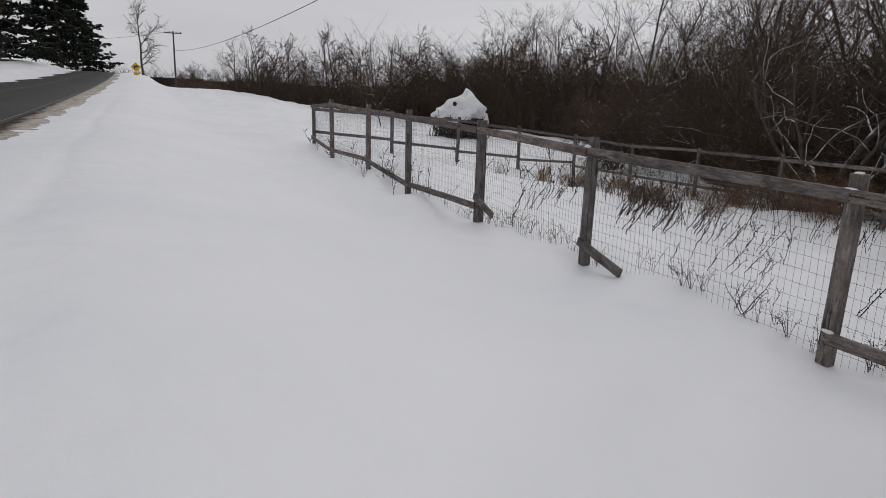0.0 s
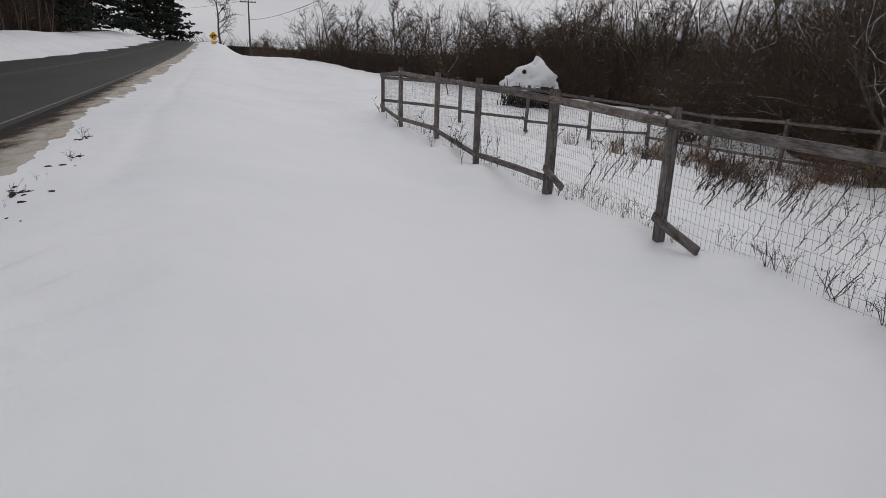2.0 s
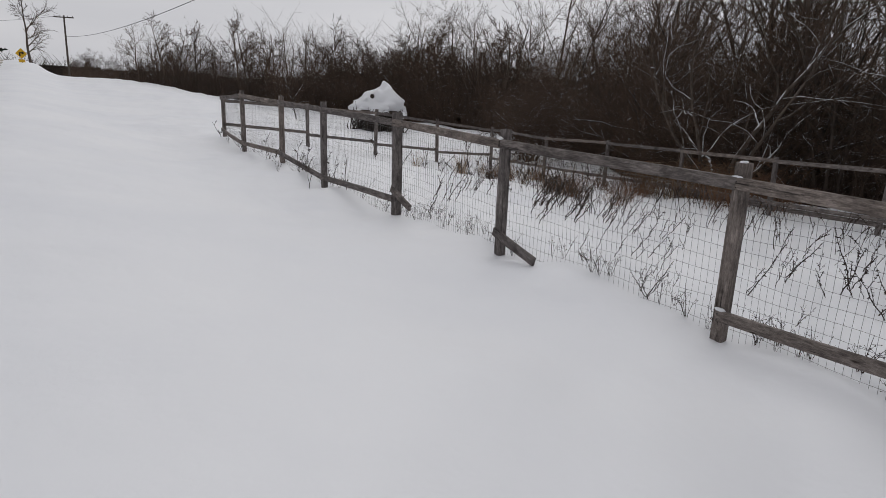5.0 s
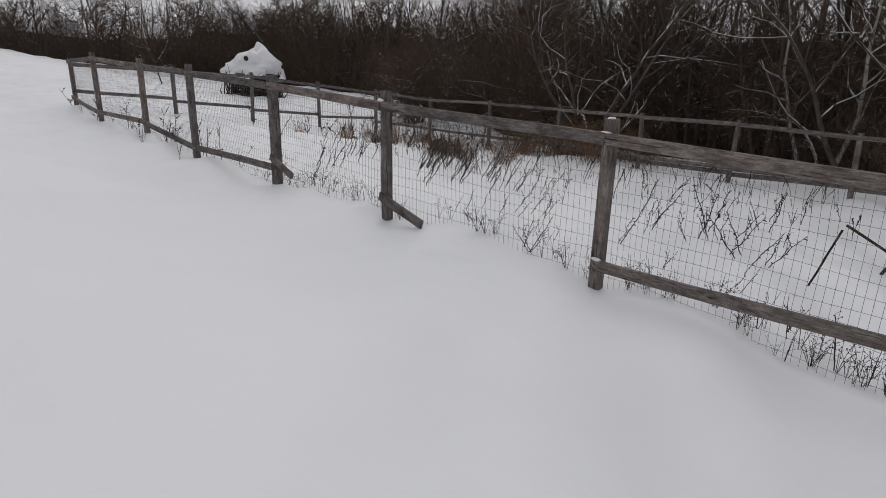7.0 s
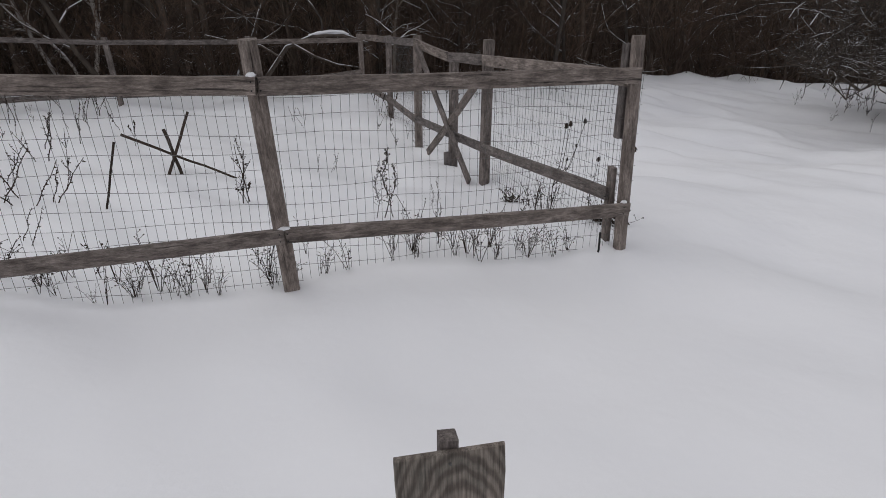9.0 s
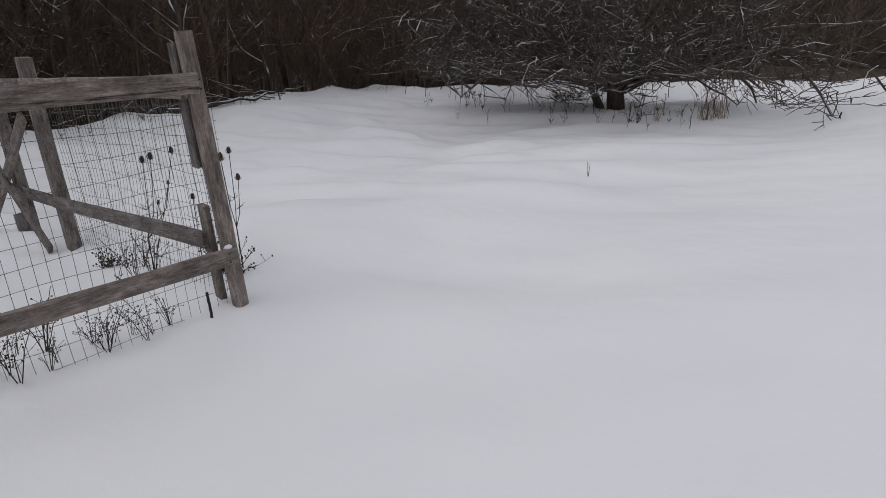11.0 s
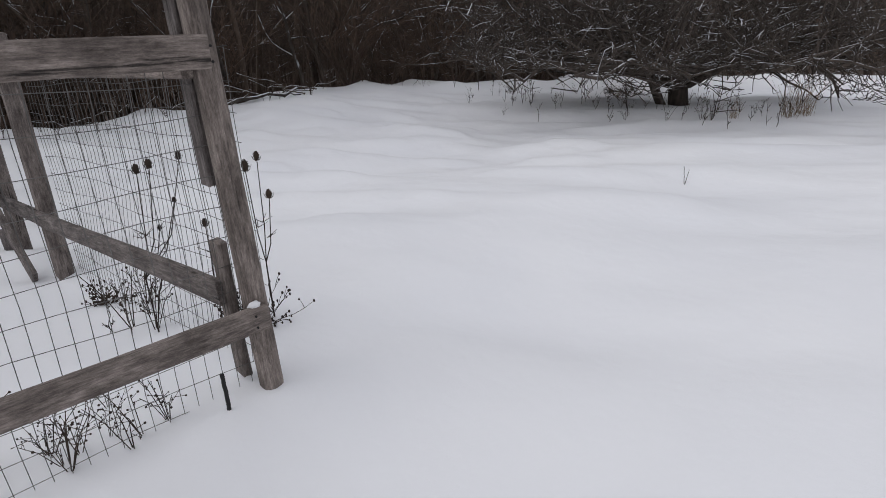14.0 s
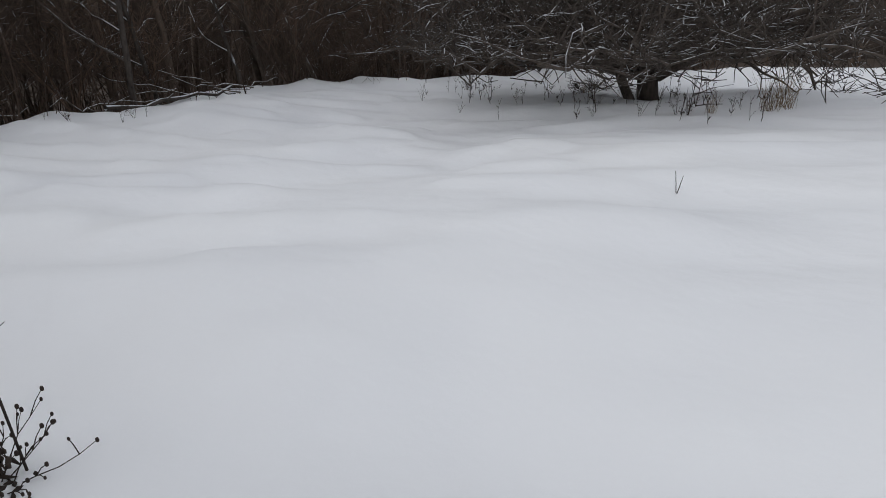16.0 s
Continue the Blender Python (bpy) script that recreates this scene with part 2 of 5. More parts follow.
# brown darkened to hold the gloom of the far wood
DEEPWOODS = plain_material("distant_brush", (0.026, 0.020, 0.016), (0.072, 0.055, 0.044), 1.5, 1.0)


# ---- mesh helpers ----
class Mesh:
    """Collects vertices and faces; made into one mesh at the end."""

    def __init__(self):
        self.v, self.f = [], []

    def tube(self, pts, radii, sides=4, cap=True):
        base, k = len(self.v), len(pts)
        up0 = Vector((0.31, 0.22, 0.92))
        for i, p in enumerate(pts):
            d = pts[min(i + 1, k - 1)] - pts[max(i - 1, 0)]
            a = d.cross(up0)
            if a.length < 1e-6:
                a = d.cross(Vector((1, 0, 0)))
            a.normalize()
            b = a.cross(d)
            b.normalize()
            for s in range(sides):
                w = 2 * math.pi * s / sides
                self.v.append(p + (a * math.cos(w) + b * math.sin(w)) * radii[i])
        for i in range(k - 1):
            for s in range(sides):
                s2 = (s + 1) % sides
                self.f.append((base + i * sides + s, base + i * sides + s2, base + (i + 1) * sides + s2, base + (i + 1) * sides + s))
        if cap and sides > 2:
            self.f.append(tuple(base + (k - 1) * sides + s for s in range(sides)))

    def ball(self, c, r, rings=4, seg=6, squash=(1, 1, 1), rough=0.0, rng=None):
        base = len(self.v)
        for i in range(rings + 1):
            th = math.pi * i / rings
            for s in range(seg):
                ph = 2 * math.pi * s / seg
                q = r * (1 + (rng.uniform(-rough, rough) if rng else 0))
                self.v.append(c + Vector((q * math.sin(th) * math.cos(ph) * squash[0], q * math.sin(th) * math.sin(ph) * squash[1], q * math.cos(th) * squash[2])))
        for i in range(rings):
            for s in range(seg):
                s2 = (s + 1) % seg
                self.f.append((base + i * seg + s, base + (i + 1) * seg + s, base + (i + 1) * seg + s2, base + i * seg + s2))

    def data(self, name, mat, smooth=False):
        me = bpy.data.meshes.new(name)
        me.from_pydata([tuple(p) for p in self.v], [], self.f)
        me.materials.append(mat)
        if smooth:
            me.shade_smooth()
        return me


def part(name, mesh, mat, parent, label="", smooth=False):
    ob = new(name, mesh.data(name, mat, smooth) if isinstance(mesh, Mesh) else mesh)
    ob.parent = parent
    if label:
        tagged(ob, label)
    return ob


def thing(name, at, label, category, group="", kind=""):
    ob = new(name)
    ob.matrix_basis = Matrix.Translation(at)
    return tagged(ob, label, category, group, kind)


def board_mesh(name, length, w, h, mat, seed, bevel=0.006, warp=0.006):
    """A board along its own x axis with eased edges, end grain and a slight warp."""
    rng = random.Random(seed)
    me = Mesh()
    n = max(4, int(length / 0.25))
    sec = [(-w / 2 + bevel, -h / 2), (w / 2 - bevel, -h / 2), (w / 2, -h / 2 + bevel), (w / 2, h / 2 - bevel), (w / 2 - bevel, h / 2), (-w / 2 + bevel, h / 2), (-w / 2, h / 2 - bevel), (-w / 2, -h / 2 + bevel)]
    ph1, ph2 = rng.uniform(0, 6), rng.uniform(0, 6)
    for i in range(n + 1):
        s = i / n
        oy, oz = warp * math.sin(3 * s + ph1), warp * math.sin(4 * s + ph2)
        for y, z in sec:
            me.v.append(Vector((s * length + (rng.uniform(-0.004, 0.004) if i in (0, n) else 0), y + oy + rng.uniform(-0.0012, 0.0012), z + oz + rng.uniform(-0.0015, 0.0015))))
    for i in range(n):
        for s in range(8):
            me.f.append((i * 8 + s, i * 8 + (s + 1) % 8, (i + 1) * 8 + (s + 1) % 8, (i + 1) * 8 + s))
    me.f.append(tuple(reversed(range(8))))
    me.f.append(tuple(n * 8 + s for s in range(8)))
    return me.data(name, mat)


def lay(ob, parent, p0, p1, side=Vector((0, 0, 1))):
    """Puts a board from p0 towards p1 in the world; side: where its own z points."""
    p0, p1 = Vector(p0), Vector(p1)
    x = (p1 - p0).normalized()
    y = side.cross(x).normalized()
    z = x.cross(y)
    m = Matrix((x, y, z)).transposed().to_4x4()
    m.translation = p0
    ob.matrix_basis = parent.matrix_basis.inverted() @ m if parent else m
    return ob


# ---- ground: one sheet from the road to the woods ----
def smooth(a, b, v):
    t = np.clip((v - a) / (b - a), 0, 1)
    return t * t * (3 - 2 * t)


WOOD_EDGE = [(-16, 150), (-9, 112), (-3, 86), (4, 68), (10, 54), (17, 44), (20.5, 32), (17.5, 23), (15.6, 15), (15.4, 8), (15.2, 2), (14.6, -3.3), (16.2, -7.6), (15.6, -11.5), (14.1, -15), (13.6, -18), (10.6, -21.8), (7, -23), (0, -25.5), (-14, -27)]
LEFT_EDGE = [(-10, -30), (-13.5, -8), (-16.2, 6), (-19.6, 25), (-23, 45), (-26.5, 64), (-31, 90), (-40, 128)]


def into_wood(x, y):
    """Metres beyond the edge of the wood (negative in the open)."""
    best, signed = np.full(np.shape(x), 1e9), np.full(np.shape(x), -1e3)
    for (xa, ya), (xb, yb) in zip(WOOD_EDGE[:-1], WOOD_EDGE[1:]):
        dx, dy = xb - xa, yb - ya
        L = math.hypot(dx, dy)
        t = np.clip(((x - xa) * dx + (y - ya) * dy) / L ** 2, 0, 1)
        d = np.hypot(x - xa - t * dx, y - ya - t * dy)
        sgn = np.where((dx * (y - ya) - dy * (x - xa)) > 0, 1.0, -1.0)
        near = d < best
        best, signed = np.where(near, d, best), np.where(near, sgn * d, signed)
    return signed


def road_edge(y):
    """The road's near edge: x is minus this; the road turns a little beyond the fence."""
    return 3.0 + 0.175 * y - 0.0135 * (y - 10 + np.sqrt((y - 10) ** 2 + 16.0))


def road_u(x, y):
    """Metres to the right of the road's edge."""
    return (x + road_edge(y)) * 0.985


def grade(y):
    yc = np.clip(y, -45, 125)
    return 0.1 + 0.045 * yc + 0.00014 * np.clip(yc, 0, 125) ** 2 - 0.025 * np.clip(y - 125, 0, 400)


BANK_U = (-400, -30, -14, -11, -9.3, -8.2, -7.6, -7.0, -0.2, 0.25, 0.9, 1.5, 2.2, 3.1, 4.0, 5.0, 5.8, 6.4, 7.2, 9, 60)
BANK_Z = (1.9, 1.7, 1.35, 1.05, 0.68, 0.28, 0.02, -0.14, -0.14, -0.10, -0.055, 0.01, 0.075, 0.12, 0.0, -0.2, -0.36, -0.40, -0.41, -0.40, -0.40)
fine_u = np.linspace(-400, 60, 9201)
fine_z = np.interp(fine_u, BANK_U, BANK_Z)
fine_z = np.convolve(np.pad(fine_z, 6, mode="edge"), np.ones(13) / 13, mode="valid")

waves = np.random.RandomState(5)
W_DIR, W_LEN, W_PH = waves.uniform(0, 2 * math.pi, 26), waves.uniform(0.5, 6.5, 26), waves.uniform(0, 6.28, 26)


def drifts(x, y):
    """Soft uneven relief of settled snow."""
    h = 0 * x
    for a, L, p in zip(W_DIR, W_LEN, W_PH):
        h = h + 0.0042 * L ** 0.8 * np.sin(2 * math.pi * (x * math.cos(a) + y * math.sin(a)) / L + p + 1.3 * np.sin(0.4 * x + p) + 1.1 * np.cos(0.33 * y - p))
    return h


R_DIR, R_LEN, R_PH = waves.uniform(0, 2 * math.pi, 26), waves.uniform(0.5, 1.7, 26), waves.uniform(0, 6.28, 26)


def ripples(x, y):
    """Wind-packed ridges of the meadow, about a metre apart."""
    c, d = 0.62 * x - 0.78 * y, 0.55 * (0.78 * x + 0.62 * y)
    h = 0 * x
    for a, L, p in zip(R_DIR, R_LEN, R_PH):
        h = h + 0.0070 * L * np.sin(2 * math.pi * (c * math.cos(a) + d * math.sin(a)) / L + p + 0.9 * np.sin(0.8 * c + p) + 0.8 * np.sin(1.1 * d - p))
    return h


C_DIR, C_LEN, C_PH = waves.uniform(0, 2 * math.pi, 18), waves.uniform(0.42, 0.95, 18), waves.uniform(0, 6.28, 18)


def crust(x, y):
    """Small sharp-edged patches of wind crust that stand a finger's width proud."""
    h = 0 * x
    for a, L, p in zip(C_DIR, C_LEN, C_PH):
        h = h + np.sin(2 * math.pi * (0.75 * (0.62 * x - 0.78 * y) * math.cos(a) + 0.5 * (0.78 * x + 0.62 * y) * math.sin(a)) / L + p + 0.8 * np.sin(0.9 * x - p))
    return 0.05 * smooth(1.5, 4.6, h)


def ground(x, y):
    u = road_u(x, y)
    front = grade(y) + np.interp(u, fine_u, fine_z)
    back = -0.70 + 0.004 * np.clip(y, -1.5, 17) + 0.036 * np.clip(y + 1.5, -40, 0) + 0.055 * np.clip(y - 17, 0, 110)
    shift = 3.2 * smooth(14, 40, y)
    reach = 3.2 + 6.3 * smooth(-1.5, 4, y)
    t = smooth(7.3 + shift, 7.3 + shift + reach, u)
    z = front * (1 - t) + np.minimum(back, front) * t
    snowy = smooth(0.9, 2.4, u) + smooth(-8.0, -9.5, u)
    z = z + drifts(x, y) * (0.30 + 0.70 * smooth(4.5, 8.0, u)) * snowy
    z = z + ripples(x, y) * (0.25 + 0.75 * smooth(4.5, 7.5, u)) * smooth(2.0, 4.0, u)
    # ragged edge of the ploughed snow beside the road
    rag = 0.022 * np.sin(0.83 * y + 3.1 * u + 1.7 * np.sin(0.29 * y)) + 0.010 * np.sin(1.13 * y + 0.8 * np.sin(0.37 * y)) + 0.009 * np.sin(2.71 * y + 2 * u + np.sin(1.9 * y)) + 0.007 * np.sin(6.3 * y + 4 * u + 2 * np.sin(0.83 * y)) + 0.006 * np.sin(13.7 * y + 9 * u + 3 * np.sin(2.3 * y))
    z = z + rag * np.exp(-((u - 0.95) / 0.5) ** 2)
    # ploughed heap beside the warning sign, and a mound at the wood's edge
    z = z + 1.05 * np.exp(-((u - 4.3) / 1.25) ** 2 - ((y - 84) / 3.5) ** 2) + 0.35 * np.exp(-((u - 3.0) / 0.8) ** 2 - ((y - 80) / 5.0) ** 2)
    # the bank drops away behind the heap and the meadow lifts towards the far brush
    z = z - 2.0 * smooth(74, 118, y) * smooth(4.5, 9.0, u) + 0.45 * smooth(42, 60, y) * smooth(10, 18, u)
    # lumps thrown up by the plough on the far side of the road, and the groove its blade left
    z = z + smooth(-7.7, -8.4, u) * (1 - smooth(-12.0, -15.0, u)) * (0.16 * np.sin(0.9 * y + 1.4 * np.sin(0.31 * y)) + 0.12 * np.sin(2.3 * y + u) + 0.55 * np.exp(-((y - 63) / 3.5) ** 2) + 0.4 * np.exp(-((y - 74) / 2.2) ** 2))
    z = z - 0.035 * np.exp(-((u - 2.3 - 0.05 * np.sin(0.9 * y)) / 0.13) ** 2) * smooth(4.0, 7.0, y)
    z = z + 0.45 * np.exp(-((x - 13.6) / 1.3) ** 2 - ((y + 0.2) / 1.1) ** 2)
    # trodden, broken snow at the foot of the bank
    rough = np.exp(-((x + 1.5) / 0.55) ** 2 - ((y - 3.1) / 1.1) ** 2)
    across = 0.8 * y - 0.6 * x
    alongr = 0.8 * x + 0.6 * y
    z = z + rough * (0.09 * np.sin(13.0 * across + 1.2 * np.sin(2.6 * alongr)) + 0.035 * np.sin(24.0 * across + 2.0 * np.sin(3.1 * alongr + 1.0)) + 0.03 * np.sin(4.0 * alongr + 2.0 * across) - 0.05)
    z = z - 0.04 * np.exp(-((x + 1.38) / 0.09) ** 2 - ((y - 5.31) / 0.12) ** 2) - 0.03 * np.exp(-((x + 1.40) / 0.06) ** 2 - ((y - 4.95) / 0.09) ** 2)
    z = z + 0.07 * np.exp(-((x - 4.4) / 0.4) ** 2 - ((y + 0.75) / 0.65) ** 2)
    z = z + 0.06 * np.exp(-((x - 4.33) / 0.12) ** 2 - ((y + 1.56) / 0.14) ** 2)
    # the ground falls away inside the wood
    w = into_wood(x, y) + 0.25 * np.sin(1.9 * y) + 0.2 * np.sin(3.7 * y + x)
    z = z + 0.14 * smooth(-4.5, -0.5, w) * smooth(-5.0, -8.0, y) + crust(x, y) * smooth(7.0, 9.0, u) * smooth(3.0, 0.0, y)
    z = z - 1.7 * smooth(0.0, 5.0, w) - 1.2 * smooth(4.0, 16.0, w)
    # snow drawn down round the posts of the front fence
    for px, py in ((4.06, 2.9), (3.54, 5.27), (4.2, 0.45)):
        z = z - 0.05 * np.exp(-((x - px) ** 2 + (y - py) ** 2) / 0.09)
    return z


def gz(x, y):
    return float(ground(np.array([float(x)]), np.array([float(y)]))[0])


def graded(lo, hi, step, end_lo, end_hi, grow):
    mid = list(np.arange(lo, hi, step))
    s, v, right = step, hi, []
    while v < end_hi:
        right.append(v)
        s *= grow
        v += s
    right.append(end_hi)
    s, v, left = step, lo - step, []
    while v > end_lo:
        left.append(v)
        s *= grow
        v -= s
    left.append(end_lo)
    return np.array(left[::-1] + mid + right)


gx = graded(-7.0, 19.0, 0.13, -420, 420, 1.13)
gy = graded(-15.0, 24.0, 0.105, -420, 420, 1.10)
X, Y = np.meshgrid(gx, gy)
Z = ground(X, Y)
nx, ny = len(gx), len(gy)
idx = np.arange(nx * ny).reshape(ny, nx)
quads = np.stack([idx[:-1, :-1], idx[:-1, 1:], idx[1:, 1:], idx[1:, :-1]], -1).reshape(-1, 4)
me = bpy.data.meshes.new("ground")
me.from_pydata(np.stack([X, Y, Z], -1).reshape(-1, 3).tolist(), [], quads.tolist())
me.materials.append(SNOW)
me.materials.append(LITTER)
IW = into_wood(X, Y) + 0.3 * np.sin(2.9 * Y + X) + 0.2 * np.sin(6.1 * Y - 2 * X)
under = (IW[:-1, :-1] > 0.75) | ((road_u(X, Y) < -16) & (Y < 140))[:-1, :-1]
me.polygons.foreach_set("material_index", under.reshape(-1).astype(np.int32))
me.shade_smooth()
tagged(new("ground", me), "deep untouched snow over bank and meadow", "snow", kind="structure")


def strip(name, us, zs, mat, label, category, lo=-60, hi=260, step=1.0, wobble=0.0, seed=3):
    """A ribbon along the road with the given cross-section."""
    rng = random.Random(seed)
    sm = Mesh()
    ys = list(np.arange(lo, hi, step))
    for y in ys:
        for k, (u, z) in enumerate(zip(us, zs)):
            uu = u + (rng.uniform(-wobble, wobble) if k in (0, len(us) - 1) else 0)
            sm.v.append(Vector((uu / 0.985 - float(road_edge(y)), y, float(grade(np.array([y]))[0]) + z)))
    k = len(us)
    for i in range(len(ys) - 1):
        for j in range(k - 1):
            sm.f.append((i * k + j, i * k + j + 1, (i + 1) * k + j + 1, (i + 1) * k + j))
    return tagged(new(name, sm.data(name, mat, True)), label, category, kind="structure")


strip("road", (-7.6, -7.5, -5.6, -3.75, -1.9, 0.13, 0.18), (-0.12, -0.05, -0.02, 0.0, -0.02, -0.05, -0.13), ASPHALT, "bare dark wet asphalt country road", "road")
strip("shoulder", (0.14, 0.3, 0.8, 1.6), (-0.075, -0.06, -0.035, -0.03), DIRT, "gritty brown sand and slush shoulder", "shoulder", step=0.4)
strip("far_bank_edge", (-9.3, -8.5, -7.85, -7.4, -7.15), (0.74, 0.42, 0.16, 0.02, -0.07), SNOW, "ploughed snow edge along the far side of the road", "snow", step=0.5, wobble=0.05)
CENTRE = plain_material("worn_yellow_paint", (0.030, 0.027, 0.020), (0.13, 0.10, 0.05), 3, 0.7, 0, 0)
for k in (-3.86, -3.62):
    strip("road_centre_line", (k, k + 0.1), (0.004, 0.004), CENTRE, "worn yellow centre line on asphalt", "road marking")
strip("road_edge_line", (0.0, 0.05), (-0.0405, -0.043), plain_material("worn_white_paint", (0.07, 0.068, 0.065), (0.22, 0.215, 0.205), 5, 0.7, 0, 0), "worn white edge line on asphalt", "road marking")


# ---- fences ----
def fence_post(parent, x, y, top, seed, size=0.09, lean=(0, 0), mat=WOOD, label=""):
    b = gz(x, y) - 0.25
    L = top - b
    ob = new("post", board_mesh("post", L, size, size, mat, seed, 0.007, 0.004))
    ob.parent = parent
    if label:
        tagged(ob, label)
    p0 = Vector((x - lean[0] * 0.25, y - lean[1] * 0.25, b))
    return lay(ob, parent, p0, Vector((x + lean[0] * (L - 0.25), y + lean[1] * (L - 0.25), top)), Vector((1, 0.12, 0)))


def fence_rail(parent, p0, p1, seed, w=0.036, h=0.09, mat=WOOD, name="rail", label=""):
    p0, p1 = Vector(p0), Vector(p1)
    ob = new(name, board_mesh(name, (p1 - p0).length, w, h, mat, seed, 0.005, 0.005))
    ob.parent = parent
    if label:
        tagged(ob, label)
    return lay(ob, parent, p0, p1)


def wire_panel(mesh, a, b, z0, z1, rng, r=0.0014, gap=0.0508, rise=0.1016, sag=0.02):
    """Welded wire from post a to post b, between heights z0(s) and z1(s), slightly bent."""
    a, b = Vector(a), Vector(b)
    L = (b - a).length
    side = Vector((-(b - a).y, (b - a).x, 0)).normalized()
    ph = rng.uniform(0, 6)

    def at(s, z):
        bend = sag * math.sin(math.pi * s) * math.sin(2.2 * z + ph) + 0.006 * math.sin(9 * s + 5 * z + ph)
        return a.lerp(b, s).xy.to_3d() + side * bend + Vector((0.004 * math.sin(7 * z + 20 * s), 0.004 * math.sin(8 * z + ph), z))

    n = int(L / gap)
    for i in range(n):
        s = (i + 0.5) / n
        zs = [z0(s) + (z1(s) - z0(s)) * k / 6 for k in range(7)]
        mesh.tube([at(s, z) for z in zs], [r] * 7, 3, False)
    h0 = max(z1(0) - z0(0), z1(1) - z0(1))
    for k in range(int(h0 / rise) + 1):
        pts = [at(i / 16, z1(i / 16) - k * rise + 0.008 * math.sin(14 * i / 16 + ph + k)) for i in range(17)]
        mesh.tube(pts, [r] * 17, 3, False)


def snow_cap(p, size, rng, group="snow caps"):
    sm = Mesh()
    sm.ball(Vector((0, 0, 0)), 1.0, 6, 10, (size[0] * 0.8, size[1] * 0.75, size[2]), 0.16, rng)
    ob = new("snow_cap", sm.data("snow_cap", SNOW, True))
    ob.location = p
    return tagged(ob, "small white cap of snow on weathered fence timber", "snow", group)


FRONT = [(2.15, 17.63, 1.70), (2.30, 15.02, 1.78), (2.71, 12.5, 1.64), (2.94, 10.1, 1.53), (3.32, 7.69, 1.39), (3.545, 5.272, 1.262), (4.055, 2.905, 1.125), (4.21, 0.455, 1.10), (4.43, -1.775, 1.09)]
TOPRAIL = [1.655, 1.70, 1.56, 1.445, 1.30, 1.165, 1.02, 0.93, 0.885]
front = thing("front_fence", (3.5, 5, gz(3.5, 5)), "weathered grey wooden fence with welded wire, half buried in snow", "fence", "fences")
rngf = random.Random(11)
for i, (x, y, top) in enumerate(FRONT):
    if i == 8:
        continue
    fence_post(front, x, y, top, 100 + i, 0.092 if i != 4 else 0.11, (-0.055, 0.04) if i == 7 else (0, 0))
for i in range(8):
    (xa, ya, _), (xb, yb, _) = FRONT[i], FRONT[i + 1]
    d = Vector((xb - xa, yb - ya, 0)).normalized()
    off = Vector((d.y, -d.x, 0)) * 0.066
    end = -0.035 if i == 7 else -0.006
    tilt = Vector((-0.07, 0.04, 0))
    pa = Vector((xa, ya, TOPRAIL[i] - 0.045)) + off + d * 0.004 + (tilt if i == 7 else Vector())
    pb = Vector((xb, yb, TOPRAIL[i + 1] - 0.045)) + off + d * end + (tilt if i == 6 else Vector())
    fence_rail(front, pa, pb, 200 + i, 0.038, 0.092)
LOW = {0: (0.25, 0.26), 1: (0.26, 0.25), 2: (0.25, 0.24), 3: (0.24, 0.28), 6: (0.335, 0.395), 7: (0.395, 0.37)}
for i, (ha, hb) in LOW.items():
    (xa, ya, _), (xb, yb, _) = FRONT[i], FRONT[i + 1]
    d = Vector((xb - xa, yb - ya, 0)).normalized()
    off = Vector((d.y, -d.x, 0)) * 0.066
    za = {6: 0.032, 7: 0.080}.get(i, gz(xa, ya) + ha)
    zb = {6: 0.078, 7: 0.010}.get(i, gz(xb, yb) + hb)
    fence_rail(front, Vector((xa, ya, za - 0.045)) + off + d * 0.005, Vector((xb, yb, zb - 0.045)) + off + d * (0.02 if i == 7 else -0.005), 300 + i, 0.038, 0.088)
nm = Mesh()
nm.tube([Vector((0, 0, 0)), Vector((-0.004, 0, 0))], [0.0045, 0.004], 8)
nail_data = nm.data("nail", BLACK)
for i in (5, 6, 7, 8):
    (x, y, _) = FRONT[i]
    t_ = Vector((-0.07, 0.04, 0)) if i == 7 else Vector()
    for oy in (0.022, -0.022):
        for oz in (-0.025, -0.068):
            for hz, t2 in ((TOPRAIL[i], t_), ({6: 0.032, 7: 0.079, 8: 0.010}.get(i), Vector())):
                if hz is None or (i == 8 and oy < 0):
                    continue
                nb = new("nail", nail_data)
                nb.parent = front
                nb.matrix_basis = front.matrix_basis.inverted() @ Matrix.Translation(Vector((x - 0.087, y + oy, hz + oz)) + t2)
# broken lower rails that dip into the snow
fence_rail(front, (3.475, 5.30, 0.20), (3.56, 4.66, 0.0), 320, 0.038, 0.09, label="broken end of a grey rail sloping into snow")
fence_rail(front, (3.25, 7.72, 0.34), (3.33, 7.22, 0.15), 321, 0.038, 0.09, label="broken end of a grey rail sloping into snow")
for i in range(8):
    (xa, ya, _), (xb, yb, _) = FRONT[i], FRONT[i + 1]
    d = Vector((xb - xa, yb - ya, 0)).normalized()
    a, b = Vector((xa, ya, 0)), Vector((xb, yb, 0))
    wires_z0 = (lambda s, xa=xa, xb=xb, ya=ya, yb=yb: gz(xa + (xb - xa) * s, ya + (yb - ya) * s) - 0.06)
    wires_z1 = (lambda s, i=i: TOPRAIL[i] * (1 - s) + TOPRAIL[i + 1] * s - 0.03)
    shift = Vector((-d.y, d.x, 0)) * 0.05
    wires = Mesh()
    wire_panel(wires, a + shift, b + shift, wires_z0, wires_z1, rngf)
    part("wire_mesh", wires, STEEL, front, "thin welded wire mesh").matrix_basis = front.matrix_basis.inverted()

